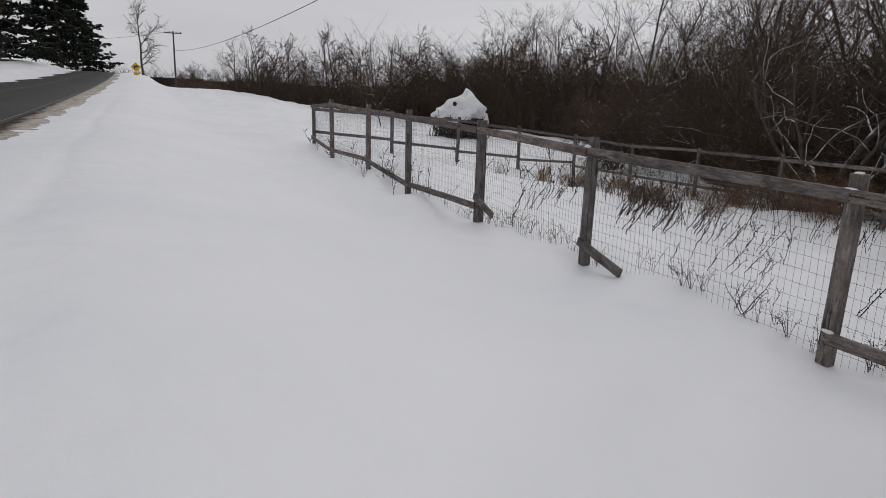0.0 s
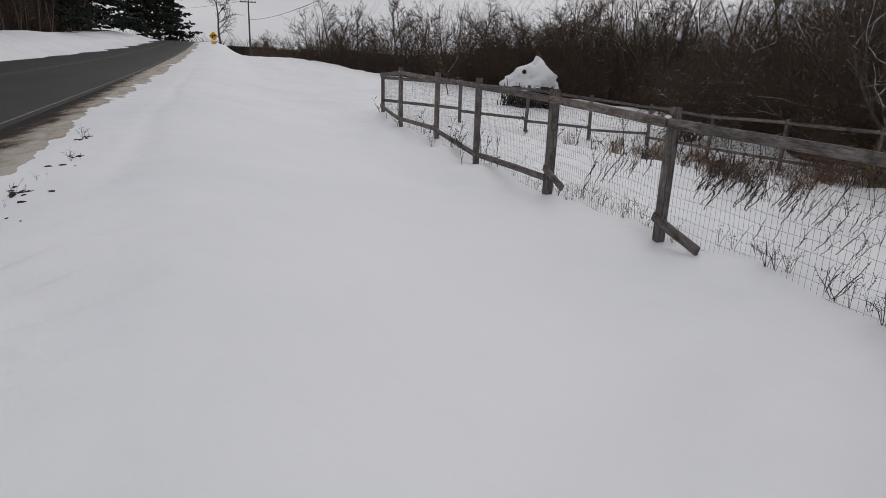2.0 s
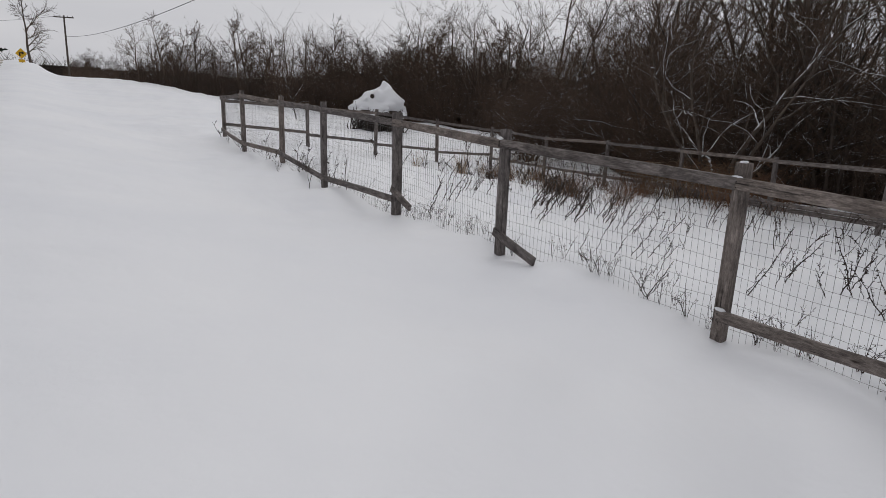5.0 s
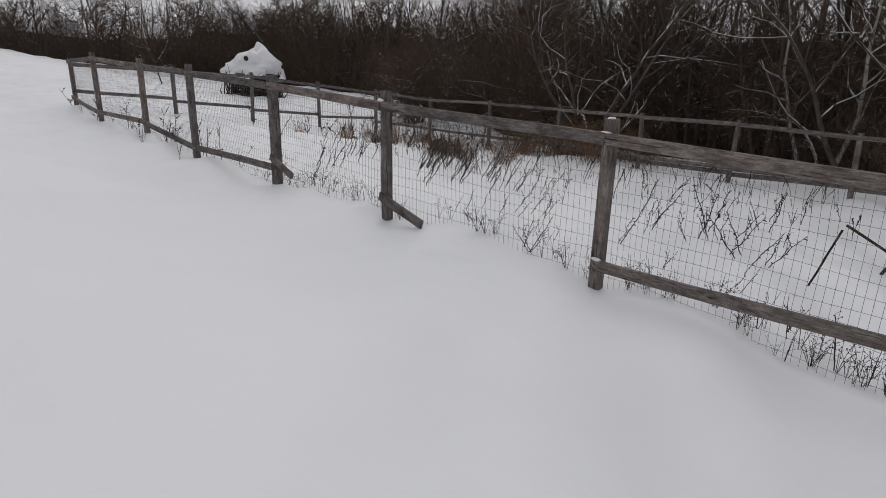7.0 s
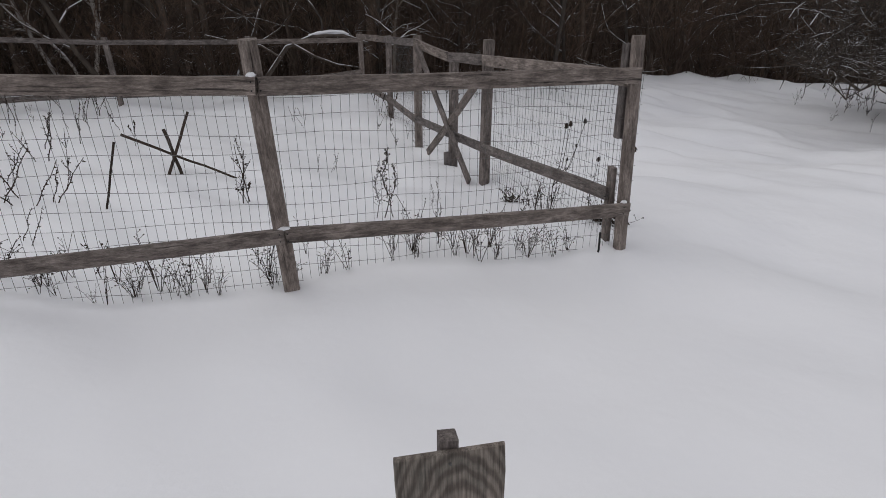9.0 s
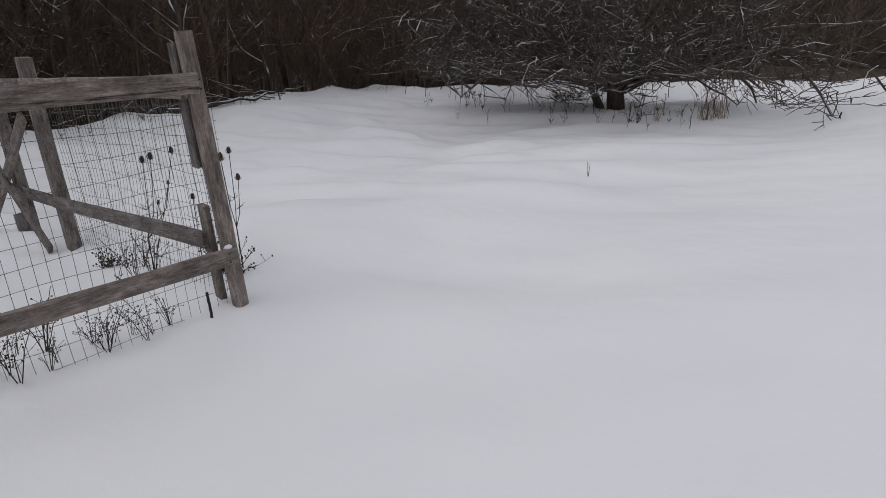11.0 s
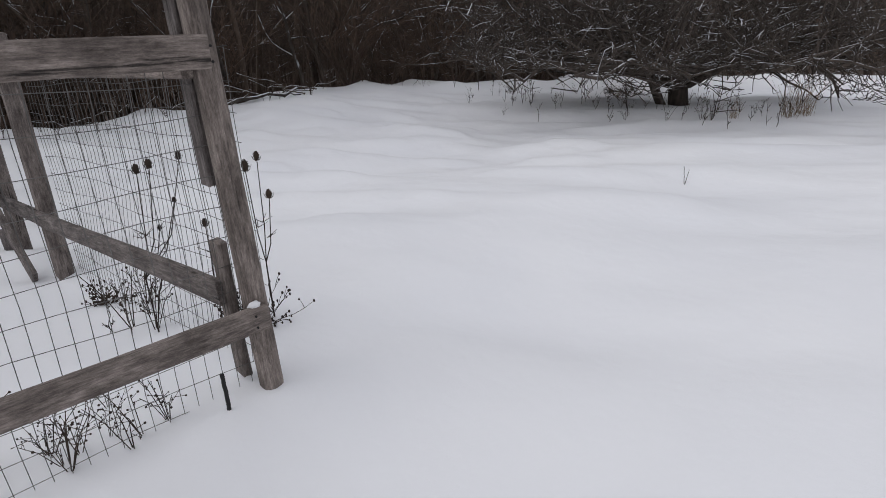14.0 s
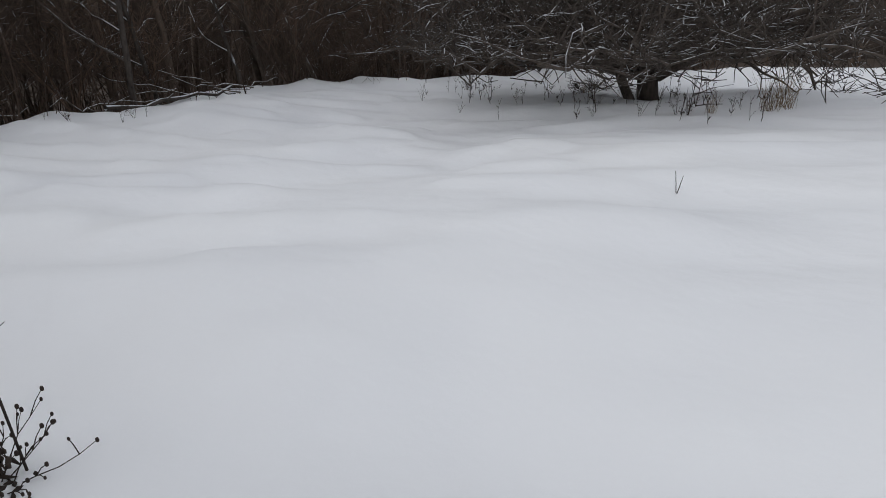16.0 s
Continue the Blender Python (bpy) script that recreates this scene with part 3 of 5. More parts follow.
# corner post, round-edged and split, with a board nailed behind it
corner = thing("corner_post", (4.43, -1.775, gz(4.43, -1.775)), "split weathered fence corner post with boards behind it", "fence post")
cm = Mesh()
prof = random.Random(4)
rad = [0.042 * (1 + prof.uniform(-0.07, 0.07)) for _ in range(14)]
rad[3] *= 0.72
zz = [1.82 * k / 12 for k in range(13)]
for z in zz:
    for s in range(14):
        w = 2 * math.pi * s / 14
        r = rad[s] * (1.06 - 0.04 * z) / max(abs(math.cos(w)) ** 3 + abs(math.sin(w)) ** 3, 0.01) ** 0.28 * (0.93 + prof.uniform(-0.012, 0.012))
        cm.v.append(Vector((z, r * math.cos(w), r * math.sin(w))))
for i in range(12):
    for s in range(14):
        cm.f.append((i * 14 + s, i * 14 + (s + 1) % 14, (i + 1) * 14 + (s + 1) % 14, (i + 1) * 14 + s))
cm.f.append(tuple(12 * 14 + s for s in range(14)))
cp = part("post", cm, WOOD, corner)
lay(cp, corner, (4.40, -1.808, -0.75), (4.447, -1.76, 1.0), Vector((1, 0.1, 0)))
for z0, z1, k in ((0.42, 1.02, 0), (-0.32, 0.22, 1)):
    ob = new("backing_board", board_mesh("backing_board", z1 - z0, 0.034, 0.075, WOOD, 400 + k))
    ob.parent = corner
    lay(ob, corner, (4.515, -1.735, z0), (4.52, -1.73, z1), Vector((1, 0.1, 0)))

# side fence with the crossed braces
SIDE = [(6.765, -1.435, 0.885), (8.95, -1.06, 0.79), (10.98, -0.89, 0.66), (12.85, -0.54, 0.60)]
side = thing("side_fence", (8.5, -1.2, gz(8.5, -1.2)), "weathered grey wooden side fence with crossed braces", "fence", "fences")
for i, (x, y, top) in enumerate(SIDE):
    fence_post(side, x, y, top, 500 + i, 0.092 if i < 2 else 0.085)
fence_post(side, 7.753, -1.30, 0.64, 510, 0.092)
fence_post(side, 7.70, -1.22, gz(7.7, -1.22) + 0.16, 511, 0.08, label="short sawn stub post in the snow")
tops = [(4.43, -1.70, 0.815), (6.765, -1.39, 0.70), (7.753, -1.24, 0.63), (8.93, -1.02, 0.71), (10.98, -0.83, 0.60), (12.85, -0.48, 0.53)]
for i in range(5):
    fence_rail(side, tops[i], tops[i + 1], 520 + i, 0.038, 0.10)
lows = [(4.50, -1.70, 0.03), (6.765, -1.385, -0.17), (8.93, -1.03, -0.30), (10.98, -0.83, -0.33), (12.85, -0.48, -0.35)]
for i in range(4):
    fence_rail(side, lows[i], lows[i + 1], 530 + i, 0.038, 0.09)
fence_rail(side, (8.75, -1.03, 0.68), (6.80, -1.27, -0.56), 540, 0.036, 0.085, name="brace")
fence_rail(side, (6.80, -1.34, 0.47), (8.20, -1.06, -0.58), 541, 0.036, 0.085, name="brace")
SW = [(4.43, -1.775), (6.765, -1.447), (8.93, -1.09), (10.98, -0.89), (12.85, -0.54)]
tz = [0.86, 0.70, 0.70, 0.60, 0.53]
for i in range(4):
    if i in (1, 3):
        continue
    (xa, ya), (xb, yb) = SW[i], SW[i + 1]
    sw = Mesh()
    wire_panel(sw, (xa, ya - 0.06, 0), (xb, yb - 0.06, 0), (lambda s, xa=xa, xb=xb, ya=ya, yb=yb: gz(xa + (xb - xa) * s, ya + (yb - ya) * s) - 0.05), (lambda s, i=i: tz[i] * (1 - s) + tz[i + 1] * s), rngf, sag=0.05)
    part("wire_mesh", sw, STEEL, side, "thin welded wire mesh").matrix_basis = side.matrix_basis.inverted()

# back fence and far side fence
BACK = [(12.85, -0.54), (12.86, 1.55), (12.87, 3.95), (12.93, 6.3), (12.95, 8.6), (13.0, 11.3), (12.9, 14.1), (12.4, 16.6), (11.7, 19.0)]
back = thing("back_fence", (12.9, 8, gz(12.9, 8)), "weathered wooden fence in front of brush", "fence", "fences")
bt = [0.56, 0.56, 0.575, 0.66, 0.67, 0.70, 0.75, 0.76, 0.95]
for i, (x, y) in enumerate(BACK):
    if 0 < i < 8:
        fence_post(back, x, y, bt[i], 600 + i, 0.088, (rngf.uniform(-0.03, 0.03), rngf.uniform(-0.04, 0.04)))
for i in range(8):
    (xa, ya), (xb, yb) = BACK[i], BACK[i + 1]
    fence_rail(back, (xa - 0.06, ya, bt[i] - 0.09), (xb - 0.06, yb, bt[i + 1] - 0.09), 620 + i, 0.036, 0.085)
    fence_rail(back, (xa - 0.06, ya, gz(xa, ya) + 0.31), (xb - 0.06, yb, gz(xb, yb) + 0.30), 640 + i, 0.036, 0.085)
    if i < 5:
        fence_rail(back, (xa + 0.06, ya, gz(xa, ya) + 0.20), (xb + 0.06, yb, gz(xb, yb) + 0.17), 660 + i, 0.036, 0.10)

FAR = [(2.15, 17.63), (4.52, 17.8), (6.9, 18.45), (9.3, 18.75), (11.7, 19.0)]
ft = [1.66, 1.56, 1.45, 1.20, 0.95]
farf = thing("far_fence", (7, 18.3, gz(7, 18.3)), "weathered wooden far fence with wire and leaning posts", "fence", "fences")
for i, (x, y) in enumerate(FAR):
    if i:
        fence_post(farf, x, y, ft[i], 700 + i, 0.09, (0.03 if i == 2 else 0.0, 0.0))
for i in range(4):
    fw = Mesh()
    (xa, ya), (xb, yb) = FAR[i], FAR[i + 1]
    fence_rail(farf, (xa, ya - 0.065, ft[i] - 0.12), (xb, yb - 0.065, ft[i + 1] - 0.12), 720 + i, 0.036, 0.085)
    fence_rail(farf, (xa, ya - 0.065, gz(xa, ya) + 0.36), (xb, yb - 0.065, gz(xb, yb) + 0.42), 730 + i, 0.036, 0.085)
    wire_panel(fw, (xa, ya, 0), (xb, yb, 0), (lambda s, xa=xa, xb=xb, ya=ya, yb=yb: gz(xa + (xb - xa) * s, ya + (yb - ya) * s) - 0.05), (lambda s, i=i: ft[i] * (1 - s) + ft[i + 1] * s - 0.15), rngf, 0.0013, 0.1, 0.12)
    part("wire_mesh", fw, STEEL, farf, "thin welded wire mesh").matrix_basis = farf.matrix_basis.inverted()

# wooden notice board on a stake
sign = thing("notice_board", (1.945, -0.06, gz(1.945, -0.06)), "small weathered plywood notice board on a wooden stake", "sign")
ob = new("board", board_mesh("board", 0.30, 0.248, 0.014, SIGNWOOD, 800, 0.002, 0.001))
ob.parent = sign
lay(ob, sign, (1.918, -0.062, 0.10), (1.922, -0.058, 0.392), Vector((-1, 0, 0)))
ob = new("stake", board_mesh("stake", 0.85, 0.042, 0.042, WOOD, 801, 0.004, 0.002))
ob.parent = sign
lay(ob, sign, (1.948, -0.062, -0.43), (1.952, -0.056, 0.41), Vector((-1, 0, 0)))
nail = Mesh()
nail.tube([Vector((0, 0, 0)), Vector((-0.005, 0, 0))], [0.004, 0.003], 8)
no = part("nail", nail, STEEL, sign)
no.matrix_basis = sign.matrix_basis.inverted() @ Matrix.Translation((1.911, -0.055, 0.375))

# snow on rails and posts
rs = random.Random(21)
for p, s in (((4.075, 0.515, 0.935), (0.024, 0.035, 0.014)), ((4.05, 2.905, 1.127), (0.044, 0.044, 0.012)), ((3.99, 2.9, 1.02), (0.024, 0.08, 0.015)),
             ((4.375, -1.765, 0.008), (0.022, 0.03, 0.018)), ((4.14, 0.45, 0.082), (0.024, 0.05, 0.013)), ((3.99, 2.88, 0.035), (0.024, 0.06, 0.015)), ((3.475, 5.27, 1.17), (0.024, 0.07, 0.018)), ((7.76, -1.28, 0.625), (0.05, 0.05, 0.03))):
    snow_cap(p, s, rs)


# ---- trees ----
def grow(rng, meshes, p, d, length, r, level, spec):
    """One branch and, from it, the next level of branches."""
    segs = spec["segs"][level]
    pts, rad = [p.copy()], [r]
    tip = r * spec["taper"][level]
    step = length / segs
    dirs = []
    for i in range(segs):
        wob = spec["wobble"][level]
        d = (d + Vector((rng.gauss(0, wob), rng.gauss(0, wob), rng.gauss(0, wob) + spec["lift"][level]))).normalized()
        low = spec["low"] + 0.7 * (rng.random() - 0.5) if "low" in spec else -9.0
        if p.z < low:
            d = Vector((d.x, d.y, abs(d.z) * 0.5 + 0.05)).normalized()
        p = p + d * step
        pts.append(p.copy())
        rad.append(r + (tip - r) * (i + 1) / segs)
        dirs.append(d.copy())
    target = meshes[0] if level < spec["split"] else meshes[1]
    target.tube(pts, rad, spec["sides"][level], level < 2)
    if level + 1 < len(spec["segs"]):
        n = spec["count"][level]
        n = rng.randint(int(n * 0.75), int(n * 1.25) + 1)
        for k in range(n):
            s = spec["from"][level] + (1 - spec["from"][level]) * (k + rng.random()) / n
            j = min(int(s * segs), segs - 1)
            q = pts[j].lerp(pts[j + 1], s * segs - j)
            ax = dirs[j].orthogonal().normalized()
            ax.rotate(Matrix.Rotation(rng.uniform(0, 6.283), 3, dirs[j]))
            ang = radians(rng.uniform(*spec["angle"][level]))
            nd = dirs[j] * math.cos(ang) + ax * math.sin(ang)
            nl = length * spec["ratio"][level] * rng.uniform(0.6, 1.25) * (1.0 - 0.45 * s * spec["short"][level])
            nr = max(min((r + (tip - r) * s) * 0.62, r * spec["thin"][level]), spec["rmin"])
            grow(rng, meshes, q, nd, nl, nr, level + 1, spec)


WOODS = dict(segs=(9, 5, 3, 2), taper=(0.25, 0.3, 0.4, 0.6), wobble=(0.05, 0.12, 0.16, 0.2), lift=(0.02, 0.05, 0.05, 0.03), count=(12, 8, 6), angle=((25, 58), (25, 60), (25, 65)), ratio=(0.46, 0.50, 0.5), thin=(0.42, 0.5, 0.5), short=(0.6, 0.6, 0.4), split=2, sides=(6, 4, 3, 3), rmin=0.0065)
WOODS["from"] = (0.22, 0.15, 0.1)
SPREAD = dict(WOODS, count=(9, 9, 7), angle=((35, 75), (30, 70), (25, 70)), ratio=(0.62, 0.5, 0.5), wobble=(0.10, 0.16, 0.2, 0.2), short=(0.6, 0.5, 0.4))
LIGHT = dict(WOODS, segs=(6, 3, 2), count=(11, 5), taper=(0.25, 0.3, 0.5), sides=(5, 3, 3))
BUSH = dict(WOODS, segs=(4, 2, 2), count=(6, 4), taper=(0.4, 0.4, 0.5), wobble=(0.1, 0.16, 0.2), angle=((15, 50), (20, 60)), ratio=(0.6, 0.5), split=1, sides=(4, 3, 3))


def tree(name, label, category, specs, seed, bark, twig, group="trees of the wood"):
    """specs: list of (start, direction, length, radius, spec), joined into one trunk and one crown."""
    rng = random.Random(seed)
    a, b = Mesh(), Mesh()
    for p, d, L, r, sp in specs:
        grow(rng, (a, b), Vector(p), Vector(d).normalized(), L, r, 0, sp)
    t = thing(name, (0, 0, 0), label, category, group)
    part("trunk", a, bark, t, smooth=True)
    if b.v:
        part("crown", b, twig, t)
    return t


def put(t, x, y, s=1.0, turn=0.0, first=False, sink=0.1, lean=(0, 0)):
    m = Matrix.Translation((x, y, gz(x, y) - sink)) @ Euler((lean[0], lean[1], turn)).to_matrix().to_4x4() @ Matrix.Scale(s, 4)
    if first:
        t.matrix_basis = m
        return t
    return copy_thing(t, m @ Matrix.Diagonal((*[1 / v for v in t.scale], 1)))


lab = "bare grey-brown deciduous tree at the wood's edge"
KINDS = [
    tree("bare_tree", lab, "tree", [((0, 0, 0), (0.03, 0.02, 1), 7.6, 0.085, WOODS)], 31, BARK, TWIG),
    tree("bare_tree", lab, "tree", [((0, 0, 0), (-0.05, 0.05, 1), 6.4, 0.07, WOODS), ((0.1, 0.1, 0), (0.3, 0.1, 1), 4.6, 0.05, LIGHT)], 32, BARK, TWIG),
    tree("bare_tree", lab, "tree", [((0, 0, 0), (0.1, -0.08, 1), 8.4, 0.10, dict(WOODS, count=(13, 6, 4)))], 33, SNOWBARK, TWIG),
    tree("bare_tree", lab, "tree", [((0, 0, 0), (0.0, 0.1, 1), 5.4, 0.075, SPREAD)], 34, SNOWBARK, TWIG),
    tree("bare_tree", lab, "tree", [((0, 0, 0), (0.2, 0, 1), 5.8, 0.055, LIGHT), ((0.05, 0.15, 0), (-0.2, 0.15, 1), 5.2, 0.05, LIGHT), ((-0.1, -0.1, 0), (-0.05, -0.25, 1), 4.6, 0.045, LIGHT)], 35, BARK, TWIG),
]
SLIM = [
    tree("slim_tree", "slim bare tree inside the wood", "tree", [((0, 0, 0), (0.03, 0.02, 1), 8.5, 0.08, LIGHT)], 41, BARK, TWIG),
    tree("slim_tree", "slim bare tree inside the wood", "tree", [((0, 0, 0), (-0.04, 0.06, 1), 7.0, 0.06, LIGHT)], 42, BARK, TWIG),
    tree("slim_tree", "slim bare tree inside the wood", "tree", [((0, 0, 0), (0.08, 0, 1), 9.5, 0.11, LIGHT)], 43, BARK, TWIG),
]
BUSHES = [
    tree("bare_bush", "dense bare brown bush with a little snow", "bush", [((0.05 * math.cos(k), 0.05 * math.sin(k), 0), (0.55 * math.cos(k * 2.4), 0.55 * math.sin(k * 2.4), 1), 2.0, 0.016, BUSH) for k in range(11)], 51, TWIG, TWIG, "bushes at the wood's edge"),
    tree("bare_bush", "dense bare brown bush with a little snow", "bush", [((0.1 * math.cos(k), 0.1 * math.sin(k), 0), (0.8 * math.cos(k * 2.4), 0.8 * math.sin(k * 2.4), 1), 1.5, 0.013, BUSH) for k in range(12)], 52, TWIG, TWIG, "bushes at the wood's edge"),
]



def along(line, spacing, rng):
    """Places along a line with the direction into the wood on its left (line order) side."""
    for (xa, ya), (xb, yb) in zip(line[:-1], line[1:]):
        d = Vector((xb - xa, yb - ya))
        n = Vector((-d.y, d.x)).normalized()
        k = max(1, round(d.length / spacing))
        for i in range(k):
            s = (i + rng.random()) / k
            yield Vector((xa, ya)) + d * s, n


placed = set()


def scatter(kinds, line, spacing, depth, scale, seed, lean=0.05):
    rng = random.Random(seed)
    for p, n in along(line, spacing, rng):
        o = rng.uniform(*depth)
        x, y = p + n * o
        t = rng.choice(kinds)
        first = t.name not in placed
        placed.add(t.name)
        put(t, x, y, rng.uniform(*scale), rng.uniform(0, 6.28), first, 0.1, (rng.uniform(-lean, lean), rng.uniform(-lean, lean)))


FARKIND = dict(WOODS, rmin=0.017, count=(12, 8, 5), thin=(0.5, 0.55, 0.55))
lab = "bare brown tree in the far wood"
FARTREES = [
    tree("far_tree", lab, "tree", [((0, 0, 0), (0.05, 0, 1), 6.6, 0.13, FARKIND)], 36, BARK, TWIG),
    tree("far_tree", lab, "tree", [((0, 0, 0), (0.25, 0.1, 1), 5.8, 0.11, FARKIND), ((0.1, 0, 0), (-0.3, 0, 1), 5.4, 0.10, dict(FARKIND, count=(9, 6, 5)))], 37, BARK, TWIG),
    tree("far_tree", lab, "tree", [((0, 0, 0), (0, 0.1, 1), 5.0, 0.12, dict(FARKIND, ratio=(0.62, 0.5, 0.5)))], 38, BARK, TWIG),
]
NORTH, NEAR, SOUTH = WOOD_EDGE[:8], WOOD_EDGE[7:13], WOOD_EDGE[12:]
scatter(FARTREES, WOOD_EDGE[:3], 1.9, (1.5, 12.0), (0.55, 0.9), 57, 0.1)
scatter(FARTREES, WOOD_EDGE[2:7], 2.1, (0.8, 9.0), (0.8, 1.15), 61, 0.1)
scatter(FARTREES, WOOD_EDGE[4:8], 2.0, (6.0, 14.0), (0.95, 1.3), 58, 0.12)
scatter(KINDS, WOOD_EDGE[6:8], 2.0, (0.8, 5.0), (0.85, 1.2), 59, 0.12)
scatter(KINDS, WOOD_EDGE[5:9], 1.2, (2.0, 7.5), (1.05, 1.45), 60, 0.16)
scatter(KINDS, NEAR, 1.5, (0.8, 3.2), (0.8, 1.2), 68, 0.12)
scatter(KINDS, SOUTH, 2.6, (0.8, 3.2), (0.8, 1.2), 69, 0.12)
scatter([KINDS[3]], WOOD_EDGE[9:16], 2.3, (0.3, 1.8), (0.6, 0.95), 53, 0.3)
scatter(KINDS, WOOD_EDGE[4:8], 2.2, (3.0, 9.0), (1.0, 1.35), 56)
scatter(KINDS, WOOD_EDGE[7:12], 2.0, (3.5, 8.5), (1.0, 1.4), 62)
scatter(SLIM, WOOD_EDGE[2:9], 1.8, (3.0, 12.0), (0.7, 0.95), 63)
scatter(SLIM, WOOD_EDGE[8:17], 0.75, (0.8, 6.0), (1.0, 1.5), 55, 0.09)
scatter(SLIM, WOOD_EDGE[8:], 1.7, (3.0, 12.0), (0.85, 1.25), 54)
scatter(SLIM, WOOD_EDGE[8:], 1.8, (11.0, 24.0), (1.0, 1.4), 64)
scatter(BUSHES, WOOD_EDGE[4:17], 1.6, (0.2, 2.6), (0.8, 1.7), 65)
scatter(KINDS + SLIM, LEFT_EDGE[2:], 1.4, (0.5, 7.0), (1.0, 1.6), 66, 0.14)
scatter(SLIM, LEFT_EDGE[2:], 1.3, (-0.4, 3.0), (1.2, 1.9), 70, 0.16)
scatter(BUSHES, LEFT_EDGE[2:], 2.5, (0.0, 3.0), (0.8, 1.5), 67)


def thicket(name, line, per_m, depth, height, seed, label, sides=3, thick=1.0, twigs=4, mat=TWIG):
    """Countless thin stems, in one mesh."""
    rng = random.Random(seed)
    sm = Mesh()
    for (xa, ya), (xb, yb) in zip(line[:-1], line[1:]):
        d = Vector((xb - xa, yb - ya))
        n = Vector((-d.y, d.x)).normalized()
        for k in range(int(d.length * per_m)):
            q = Vector((xa, ya)) + d * rng.random() + n * (depth[0] + (depth[1] - depth[0]) * rng.random() ** 1.4)
            h = rng.uniform(*height)
            lx, ly = rng.gauss(0, 0.3), rng.gauss(0, 0.3)
            b = Vector((q.x, q.y, gz(q.x, q.y) - 0.05))
            mid = b + Vector((lx * h * 0.4, ly * h * 0.4, h * 0.55))
            top = b + Vector((lx * h + rng.gauss(0, 0.15), ly * h + rng.gauss(0, 0.15), h))
            r = rng.uniform(0.006, 0.016) * thick
            sm.tube([b, mid, top], [r, r * 0.7, 0.003], sides, False)
            for j in range(twigs):
                s = rng.uniform(0.25, 0.95)
                o = b.lerp(mid, s * 2) if s < 0.5 else mid.lerp(top, s * 2 - 1)
                a = rng.uniform(0, 6.28)
                L = rng.uniform(0.12, 0.34) * h
                sm.tube([o, o + Vector((math.cos(a) * L, math.sin(a) * L, rng.uniform(0.0, 0.9) * L))], [r * 0.55, 0.003 * thick], sides, False)
    ob = new(name, sm.data(name, mat))
    return tagged(ob, label, "undergrowth", kind="stuff")


thicket("undergrowth", WOOD_EDGE[4:9], 70, (0.2, 9.0), (0.9, 4.8), 71, "tangle of thin bare brown stems along the wood")
thicket("low_undergrowth", WOOD_EDGE[8:17], 30, (0.2, 3.0), (0.5, 1.9), 76, "low tangle of bare brown stems along the wood")
# thickets in DEEPTWIG carry the wood's inner shade in their stem colour
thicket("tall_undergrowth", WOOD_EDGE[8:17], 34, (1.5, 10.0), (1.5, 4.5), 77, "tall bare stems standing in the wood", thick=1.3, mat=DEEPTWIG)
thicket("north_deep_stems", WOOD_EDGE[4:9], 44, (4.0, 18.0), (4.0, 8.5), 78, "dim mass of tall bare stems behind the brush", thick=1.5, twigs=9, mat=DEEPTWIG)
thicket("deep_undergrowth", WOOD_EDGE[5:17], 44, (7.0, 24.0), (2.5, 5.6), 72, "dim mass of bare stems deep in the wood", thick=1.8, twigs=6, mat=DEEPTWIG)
thicket("low_distant_brush", WOOD_EDGE[:3], 30, (0.3, 14.0), (0.8, 2.4), 75, "low bare brown brush behind the bank", thick=2.0, twigs=5)
thicket("distant_undergrowth", WOOD_EDGE[2:7], 40, (0.3, 14.0), (1.2, 5.0), 74, "bare brown brush beyond the meadow", thick=1.9, twigs=5)
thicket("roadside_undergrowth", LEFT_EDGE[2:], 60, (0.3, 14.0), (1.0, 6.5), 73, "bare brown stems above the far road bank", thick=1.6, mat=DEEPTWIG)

# distant brush that closes the wood; its depth of shade is only colour
ring, fringe = Mesh(), Mesh()
rr = random.Random(81)
BACKLINE = [(-150, 210), (-60, 215), (0, 160), (30, 112), (54, 76), (66, 40), (66, 0), (62, -30), (42, -68), (0, -80), (-50, -80), (-75, -40), (-80, 20), (-95, 80), (-120, 130), (-150, 210)]
for (xa, ya), (xb, yb) in zip(BACKLINE[:-1], BACKLINE[1:]):
    k = int(math.hypot(xb - xa, yb - ya) / 1.5)
    for i in range(k):
        s = i / k
        x, y = xa + (xb - xa) * s, ya + (yb - ya) * s
        z0, far = gz(x, y) - 0.8, math.hypot(x, y)
        top = 1.4 + far * ((0.047 if far > 115 else 0.058) + 0.006 * noise.noise((x * 0.05, y * 0.05, 0.0)))
        ring.v += [Vector((x, y, z0)), Vector((x, y, top))]
        for j in range(30):
            a, h = rr.uniform(0, 6.28), far * (0.004 + 0.05 * rr.random() ** 3.0) * (0.55 if far > 115 else 1.0)
            b = Vector((x + rr.uniform(-1.2, 1.2), y + rr.uniform(-1.2, 1.2), top - far * 0.012))
            fringe.tube([b, b + Vector((math.cos(a) * h * 0.08 + rr.gauss(0, 0.05 * h), math.sin(a) * h * 0.08, h * 0.55)), b + Vector((math.cos(a) * h * 0.45, math.sin(a) * h * 0.45, h))], [0.0005 * far, 0.0003 * far, 0.0001 * far], 3, False)
k = len(ring.v) // 2
for i in range(k):
    j = (i + 1) % k
    ring.f.append((i * 2, j * 2, j * 2 + 1, i * 2 + 1))
tagged(new("backdrop", ring.data("backdrop", DEEPWOODS)), "plain wall of distant woodland, its shade put into the dark brown", "woodland", kind="structure")
